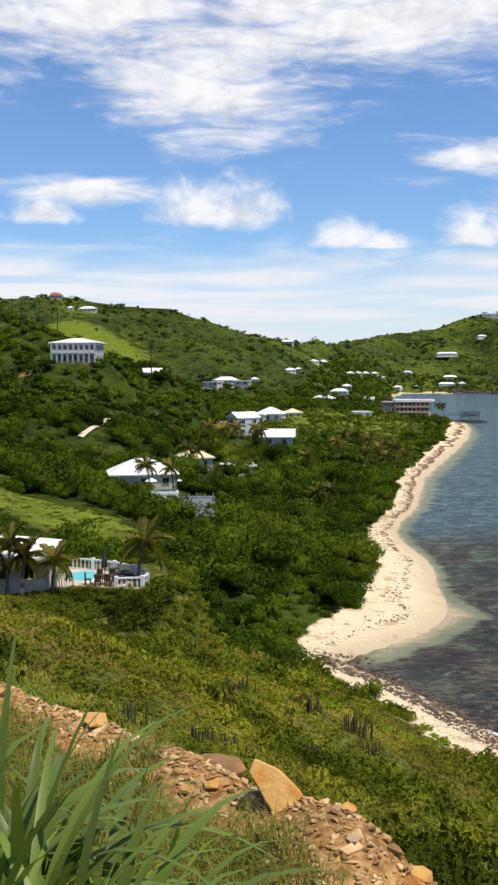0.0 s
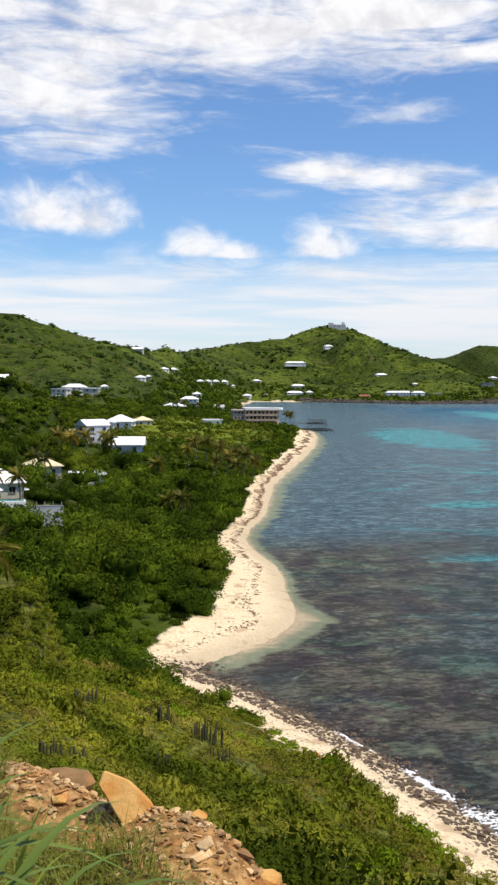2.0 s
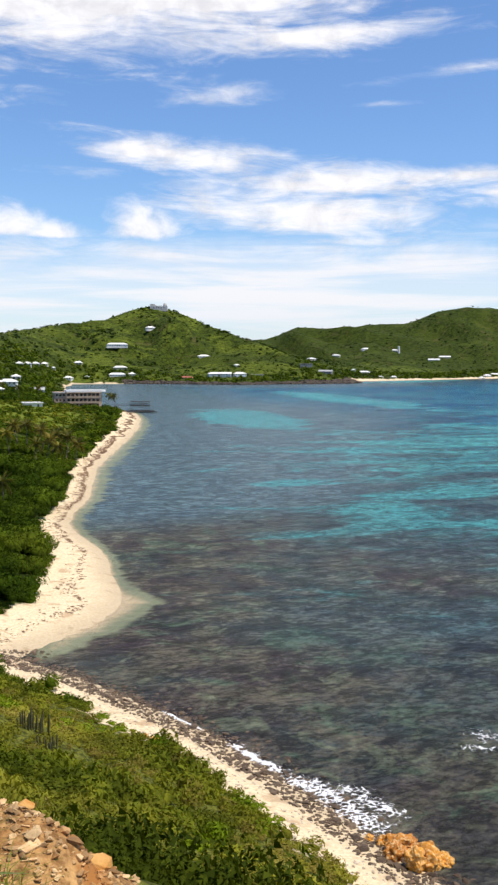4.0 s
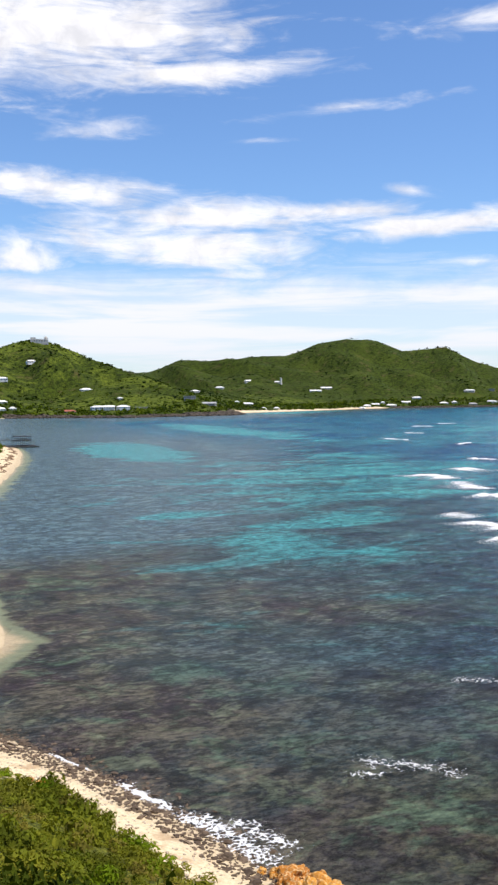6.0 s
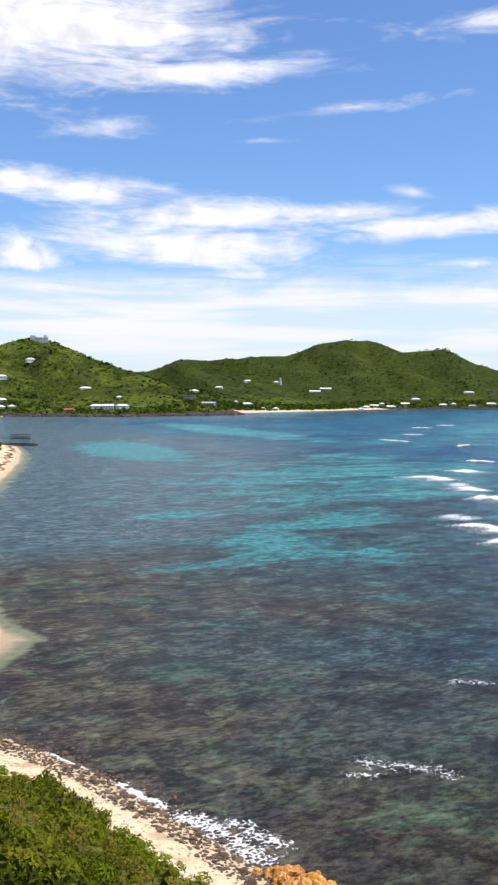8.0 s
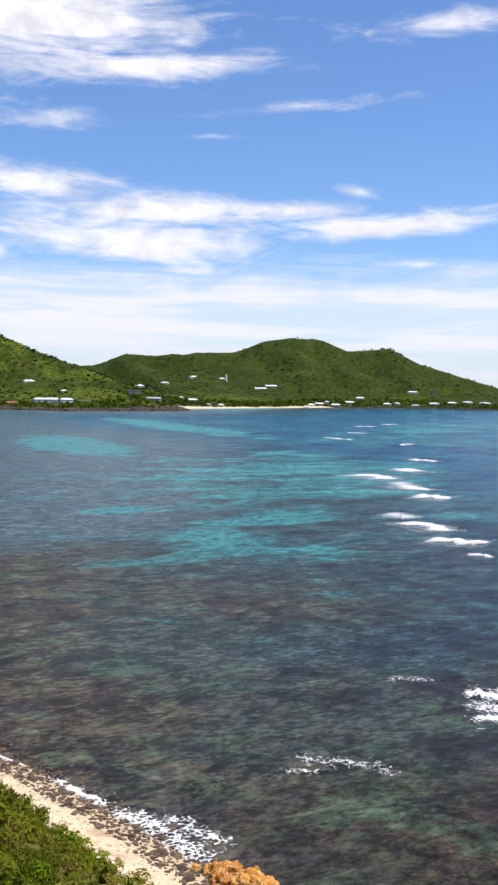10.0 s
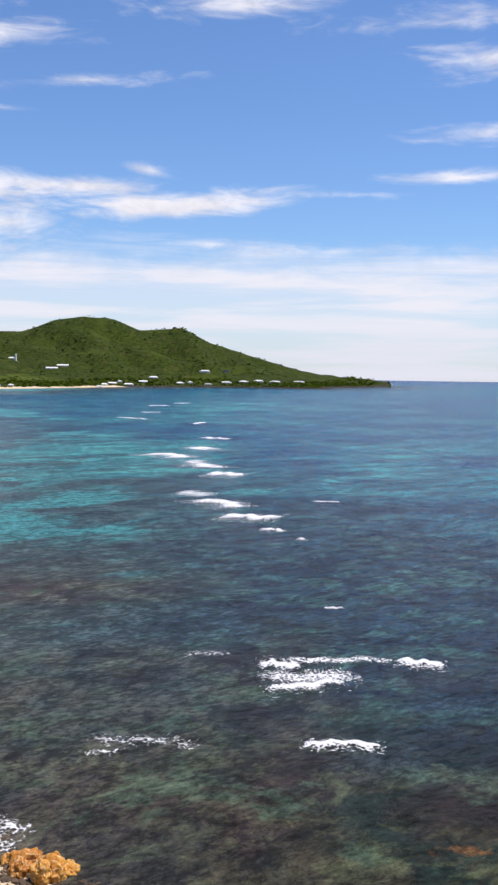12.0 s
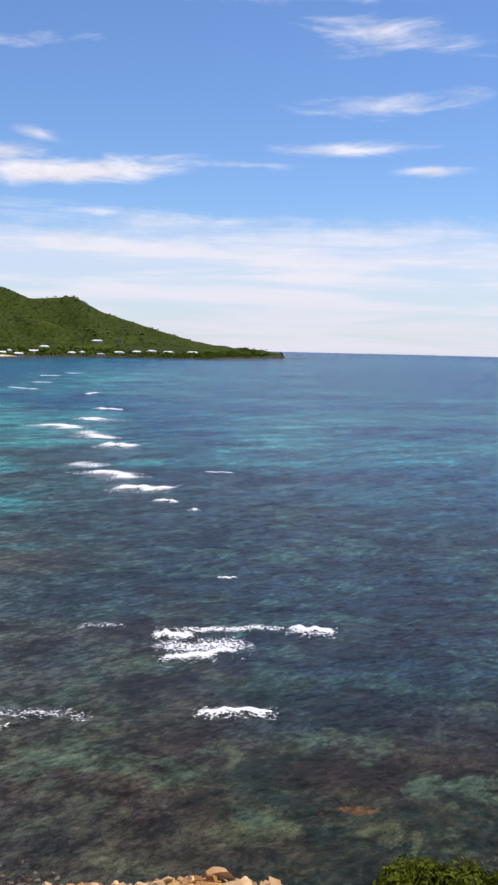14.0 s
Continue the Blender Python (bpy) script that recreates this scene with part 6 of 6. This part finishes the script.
ORANGE_MESH = [rugged_rock("orange_boulder", k, ORANGE_ROCK) for k in range(5)]
for i, (px, py, pz, size) in enumerate(((27.9, 53.4, 0.35, 1.15), (29.0, 52.6, 0.1, 0.9), (27.2, 54.6, 0.1, 0.7), (28.6, 51.4, 0.3, 1.0), (26.9, 52.6, 0.5, 0.8), (29.6, 51.4, 0.0, 0.7), (28.9, 54.2, -0.1, 0.55), (27.6, 51.2, 0.6, 0.9), (29.8, 53.6, -0.15, 0.45), (26.6, 55.4, 0.1, 0.4), (28.1, 55.4, -0.1, 0.35))):
    ob = new("orange_boulder", ORANGE_MESH[i % 5])
    ob.matrix_basis = Matrix.LocRotScale((px, py, pz), Euler((0.4 * i, 0.25 * i, 1.7 * i)), Vector((size, size, size)) * 0.78)
    tagged(ob, "rugged orange-brown boulder on the rocky point", "boulder", "orange boulders on the point")
for i, (px, py, size) in enumerate(((17.0, 73.4, 0.45), (16.4, 74.6, 0.3))):
    ob = new("orange_boulder", ORANGE_MESH[i + 2])
    ob.matrix_basis = Matrix.LocRotScale((px, py, ground_at(px, py) + 0.1), Euler((0.2, 0.3, px)), Vector((size, size, size)))
    tagged(ob, "orange-brown boulder at the top of the beach", "boulder", "orange boulders on the point")
# dark rock along the headland and the far cape
n_rock = 2600
x, y = rng.uniform(260, 600, n_rock * 6), rng.uniform(1170, 1330, n_rock * 6)
sd = offshore(x, y)
keep = (sd > -2) & (sd < 13)
x, y = x[keep][:n_rock], y[keep][:n_rock]
size = rng.uniform(1.4, 4.2, len(x)) * np.where(x > 480, 1.5, 1.0)
x2, y2 = rng.uniform(1020, 1840, 60000), rng.uniform(1360, 1660, 60000)
sd2 = offshore(x2, y2)
keep = (sd2 > -2) & (sd2 < 9)
x, y, size = np.concatenate([x, x2[keep]]), np.concatenate([y, y2[keep]]), np.concatenate([size, rng.uniform(1.0, 3.0, keep.sum())])
strew_stones("headland_rocks", SHORE_MESH, np.stack([x, y, height(x, y)[0], size], 1), CLIFF_ROCK, "dark rocks along the foot of the headland", "rocks", 6)

# line of dried weed on the beach
wx, wy = [], []
for (ax, ay), (bx, by) in zip(COAST[12:34], COAST[13:35]):
    count = int(math.dist((ax, ay), (bx, by)) * 9)
    s = rng.uniform(0, 1, count)
    wx.append(ax + (bx - ax) * s)
    wy.append(ay + (by - ay) * s)
wx, wy = np.concatenate(wx), np.concatenate(wy)
up = beach_width(wx, wy) * (0.52 + 0.16 * waves(wx, wy, 30, 41)) + rng.normal(0, 0.3, len(wx)) + np.where(rng.uniform(size=len(wx)) < 0.3, rng.uniform(0.5, 2.2, len(wx)), 0.0)
wx = wx - up * 0.96
wy = wy + up * np.where(wy < 125, 0.6, 0.1)
keep = offshore(wx, wy) > 1.0
wx, wy = wx[keep], wy[keep]
size = rng.uniform(0.05, 0.24, len(wx)) * np.clip(wy / 160, 0.7, 2.2)
strew_stones("sea_wrack", [stone_mesh("wrack", SR, WRACK, 0.22, 9, 1.8) for _ in range(5)], np.stack([wx, wy, height(wx, wy)[0] + 0.02, size], 1), WRACK, "brown line of dried seaweed on the sand", "seaweed", 8)


# ---- breaking water ----
def breaker(x0, y0, x1, y1, deep, rng, tall=0.25, lace=0.0, label="line of white foam where a wave breaks on the reef"):
    """Froth along a line: firm and raised at the crest, torn to lace behind it and at its ends."""
    long = math.hypot(x1 - x0, y1 - y0)
    cols = int(min(90, max(24, long * 3)))
    u, v = np.meshgrid(np.linspace(-0.06, 1.06, cols + 1), np.linspace(-0.6, 1.0, 17))
    phase = rng.uniform(0, 6)
    bend = 0.10 * np.sin(u * 4 + phase) + 0.06 * np.sin(u * 11 + 2 * phase) + 0.05 * np.sin(u * 23 + phase)
    reach = 0.62 + 0.38 * np.sin(u * 3.1 + phase) * np.cos(u * 7 + phase)
    ends = np.clip(1 - np.abs(2 * u - 1) ** 5, 0, 1)
    crest = np.exp(-((v + 0.05) / np.where(v < -0.05, 0.20, 0.36)) ** 2)
    tail = np.clip(1 - v / np.maximum(reach, 0.2), 0, 1) * (v > -0.05)
    spent = np.exp(-((v - 0.2) / 0.42) ** 2)
    froth = ends * (0.55 * crest + 0.62 * tail) * (lace < 0.3) + ends * 0.75 * spent * (lace >= 0.3) - 0.02 - lace
    tx, ty = (x1 - x0) / long, (y1 - y0) / long
    across = (v + bend) * deep
    z = 0.05 + tall * crest * ends * (0.75 + 0.25 * np.sin(u * 17 + phase)) + 0.02
    verts = np.stack([x0 + u * long * tx + across * -ty, y0 + u * long * ty + across * tx, z], -1).reshape(-1, 3)
    i, j = np.meshgrid(np.arange(16), np.arange(cols), indexing="ij")
    w = cols + 1
    quads = np.stack([i * w + j, i * w + j + 1, (i + 1) * w + j + 1, (i + 1) * w + j], -1).reshape(-1, 4)
    me = mesh_of("breaking_wave", verts, quads, FOAM, True)
    add_field(me, "froth", froth.ravel())
    tagged(new("breaking_wave", me), label, "wave", "breaking waves on the reef")


FR = random.Random(9)
# x and y of both ends, depth, height, how far it is torn to lace
for row in ((209, 281, 208, 302, 12, 0.6, 0.0), (242, 313, 232, 310, 14, 0.7, 0.0), (283, 349, 276, 363, 9, 0.5, 0.1), (194, 246, 198, 259, 10, 0.5, 0.0), (188, 225, 182, 235, 11, 0.6, 0.0),
            (142, 171, 143.5, 187, 8, 0.5, 0.0), (137.5, 154, 131.5, 164, 8, 0.5, 0.0), (152, 191, 150, 204, 12, 0.1, 0.34), (127, 140.5, 125, 145, 2.2, 0.4, 0.0), (122.4, 130.6, 123.6, 132.4, 1.4, 0.4, 0.0), (167, 165, 162, 170, 1.4, 0.2, 0.2),
            (364, 475, 345, 461, 6, 0.3, 0.15), (351, 516, 352, 550, 6, 0.3, 0.15), (508, 713, 493, 724, 12, 0.3, 0.1), (566, 759, 552, 769, 12, 0.3, 0.1), (420, 600, 408, 609, 8, 0.3, 0.1), (200, 258, 205, 274, 11, 0.1, 0.32),
            (81.8, 65.4, 78.6, 69.2, 2.6, 0.45, 0.0), (59.6, 53.8, 55.0, 58.1, 1.8, 0.3, 0.0), (43.4, 66.0, 39.2, 68.0, 2.4, 0.03, 0.56), (49, 62.4, 42.3, 71.4, 4.6, 0.03, 0.58),
            (91, 89, 89.2, 91, 0.7, 0.3, 0.1), (67.8, 82.3, 61.6, 85.6, 3.4, 0.03, 0.58)):
    breaker(*row[:5], FR, *row[5:])
# the broad patch of spent froth behind the nearest breaker
for row in ((69.5, 67.4, 61.8, 71.2, 3.4, 0.15, 0.16), (73.0, 69.4, 63.6, 74.4, 5.6, 0.05, 0.30), (70.0, 74.4, 66.6, 77.4, 4.4, 0.08, 0.12), (79.5, 69.4, 69.0, 78.2, 2.8, 0.06, 0.34)):
    breaker(*row[:5], FR, *row[5:], "patch of spent white foam behind a breaking wave")
# wash among the rocks of the shore
for row in ((24.9, 66.4, 23.2, 73.6, 1.7, 0.12, 0.16), (27.8, 60.0, 25.2, 66.8, 2.8, 0.12, 0.31), (28.8, 55.6, 27.2, 61.6, 3.2, 0.10, 0.34), (31.0, 57.0, 28.0, 64.2, 2.6, 0.05, 0.42), (22.0, 76.4, 19.6, 82.4, 0.6, 0.06, 0.22)):
    breaker(*row[:5], FR, *row[5:], "white wash of a wave running up the rocky shore")


# ---- grass ----
def blades(name, x, y, z, tall, wide, lean, segs, mat, label, seed):
    """Curved tapering grass blades rooted at x, y, z."""
    rng = np.random.default_rng(seed)
    n = len(x)
    a = rng.uniform(0, 6.283, n)
    side = a + math.pi / 2 + rng.uniform(-0.5, 0.5, n)
    bend = lean * rng.uniform(0.4, 1.5, n)
    rows = []
    for k in range(segs + 1):
        s = k / segs
        out, up = tall * bend * s * s, tall * (s - 0.35 * bend * s * s * s)
        w = wide * (1 - s) ** 0.7 * (0.55 + 0.9 * s if s < 0.5 else 1.0) * 0.5 + 0.0004
        cx, cy, cz = x + out * np.cos(a), y + out * np.sin(a), z + up
        rows.append(np.stack([cx - w * np.cos(side), cy - w * np.sin(side), cz], -1))
        rows.append(np.stack([cx + w * np.cos(side), cy + w * np.sin(side), cz], -1))
    verts = np.stack(rows, 1)
    base = np.arange(n)[:, None] * (2 * segs + 2)
    quads = np.concatenate([base + np.array([[2 * k, 2 * k + 1, 2 * k + 3, 2 * k + 2]]) for k in range(segs)])
    return tagged(new(name, mesh_of(name, verts.reshape(-1, 3), quads, mat)), label, "grass", kind="stuff")


def polar(rng, count, az0, az1, d0, d1):
    a, d = np.radians(rng.uniform(az0, az1, count)), np.sqrt(rng.uniform(d0 * d0, d1 * d1, count))
    return d * np.sin(a), d * np.cos(a)


# tall guinea grass beside the viewpoint: arching folded leaves on short stems
def broad_blades(name, x, y, z, a, tall, wide, arch, mat, label):
    segs, rows = 10, []
    for k in range(segs + 1):
        s = k / segs
        out, up = tall * arch * s ** 1.7 * 0.75, tall * (s - arch * 0.62 * s ** 3.2)
        w = wide * (0.35 + 1.3 * s if s < 0.5 else 2.0 * (1 - s) ** 0.8) * 0.5 + 0.0006
        cx, cy, cz = x + out * np.cos(a), y + out * np.sin(a), z + up
        nx, ny = -np.sin(a), np.cos(a)
        rows += [np.stack([cx - w * nx, cy - w * ny, cz + 0.25 * w], -1), np.stack([cx, cy, cz], -1), np.stack([cx + w * nx, cy + w * ny, cz + 0.25 * w], -1)]
    verts = np.stack(rows, 1)
    base = np.arange(len(x))[:, None] * (3 * segs + 3)
    quads = np.concatenate([base + np.array([[3 * k + j, 3 * k + j + 1, 3 * k + j + 4, 3 * k + j + 3]]) for k in range(segs) for j in (0, 1)])
    return tagged(new(name, mesh_of(name, verts.reshape(-1, 3), quads, mat, True)), label, "grass", kind="stuff")


tx, ty = polar(rng, 34, -18, -9.0, 1.7, 2.8)
x = np.repeat(tx, 9) + rng.normal(0, 0.10, 306)
y = np.repeat(ty, 9) + rng.normal(0, 0.08, 306)
turned = np.degrees(np.arctan2(x, y))
reach = np.interp(turned, [-16, -11, -7, -4, -1], [1.0, 0.86, 0.74, 0.62, 0.4]) * np.interp(np.hypot(x, y), [1.7, 3.0], [1.1, 0.8])
broad_blades("tall_grass", x, y, ground_heights(x, y)[0] - 0.02, rng.uniform(0, 6.283, 306), rng.uniform(0.75, 1.5, 306) * reach, rng.uniform(0.020, 0.044, 306), rng.uniform(0.2, 0.95, 306), TALL_GRASS, "tall broad-bladed green grass by the road edge")
x, y = np.repeat(tx, 8) + rng.normal(0, 0.1, 272), np.repeat(ty, 8) + rng.normal(0, 0.1, 272)
reach = np.interp(np.degrees(np.arctan2(x, y)), [-16, -11, -7, -4, -1], [1.0, 0.86, 0.74, 0.62, 0.4]) * np.interp(np.hypot(x, y), [1.7, 3.0], [1.1, 0.8])
broad_blades("fine_grass", x, y, ground_heights(x, y)[0] - 0.02, rng.uniform(0, 6.283, 272), rng.uniform(0.5, 1.1, 272) * reach, rng.uniform(0.004, 0.012, 272), rng.uniform(0.3, 1.1, 272), GRASS, "thinner green and dry stalks among the tall grass")
# turf on the inner side of the spoil
x, y = polar(rng, 90000, -17, 60, 2.5, 7.5)
cut = (x + y - 4.0) / 1.4142
keep = (cut < np.interp((x - y) / 1.4142, [-2.4, -1.6], [-0.24, -0.62]) + 0.1 * waves(x, y, 0.8, 51)) & (cut > -3.2)
x, y = x[keep], y[keep]
blades("turf", x, y, ground_heights(x, y)[0] - 0.005, rng.uniform(0.06, 0.24, len(x)), rng.uniform(0.003, 0.007, len(x)), 0.9, 2, TURF, "short green and straw-coloured turf", 32)
# long grass below the edge
x, y = polar(rng, 42000, -20, 62, 6.0, 15.0)
cut = (x + y - 4.0) / 1.4142
dense = waves(x, y, 1.7, 52) + rng.normal(0, 0.2, len(x)) > 0.25
keep = (cut > 0.45) & (cut < 9.0) & dense & (x < 0.42 * y)
x, y = x[keep], y[keep]
blades("long_grass", x, y, ground_heights(x, y)[0] - 0.02, rng.uniform(0.18, 0.46, len(x)), rng.uniform(0.006, 0.013, len(x)), 0.8, 4, GRASS, "long green grass below the road edge", 33)

# dirt track on the hillside
line = [(-41.3, 246), (-40.6, 249), (-39.4, 254), (-38.0, 259), (-36.8, 263)]
side = [(0.7 * dy / math.hypot(dx, dy), -0.7 * dx / math.hypot(dx, dy)) for dx, dy in [(2, 7), (2, 6), (1.75, 5.75), (1.2, 6), (1, 5.5)]]
pts = [(px + k * u, py + k * v) for (px, py), (u, v) in zip(line, side) for k in (-1, 0, 1)]
tz = height(np.array([p[0] for p in pts]), np.array([p[1] for p in pts]))[0] + 0.35
TRACK = plain("pale_track", (0.50, 0.42, 0.32), (0.68, 0.60, 0.48), 0.7)
faces = np.array([(3 * i + j, 3 * i + j + 1, 3 * i + j + 4, 3 * i + j + 3) for i in range(4) for j in range(2)])
tagged(new("track", mesh_of("track", np.array([(p[0], p[1], q) for p, q in zip(pts, tz)]), faces, TRACK)), "pale dirt track on the hillside", "track", kind="structure")

# leafy shrub at the road edge
bush = clump(random.Random(8), 2600, 0.06, 9, 0.8)
for bx, by, br in ((5.9, 3.2, 0.6), (6.45, 3.05, 0.6), (6.1, 3.9, 0.48)):
    ob = new("shrub", mesh_of("shrub", bush[0], bush[1], LEAF_SCRUB))
    ob.matrix_basis = Matrix.LocRotScale((bx, by, 25.84), Euler((0, 0, bx * 9)), Vector((br, br, br)))
    tagged(ob, "small-leaved bright green shrub at the road edge", "shrub")
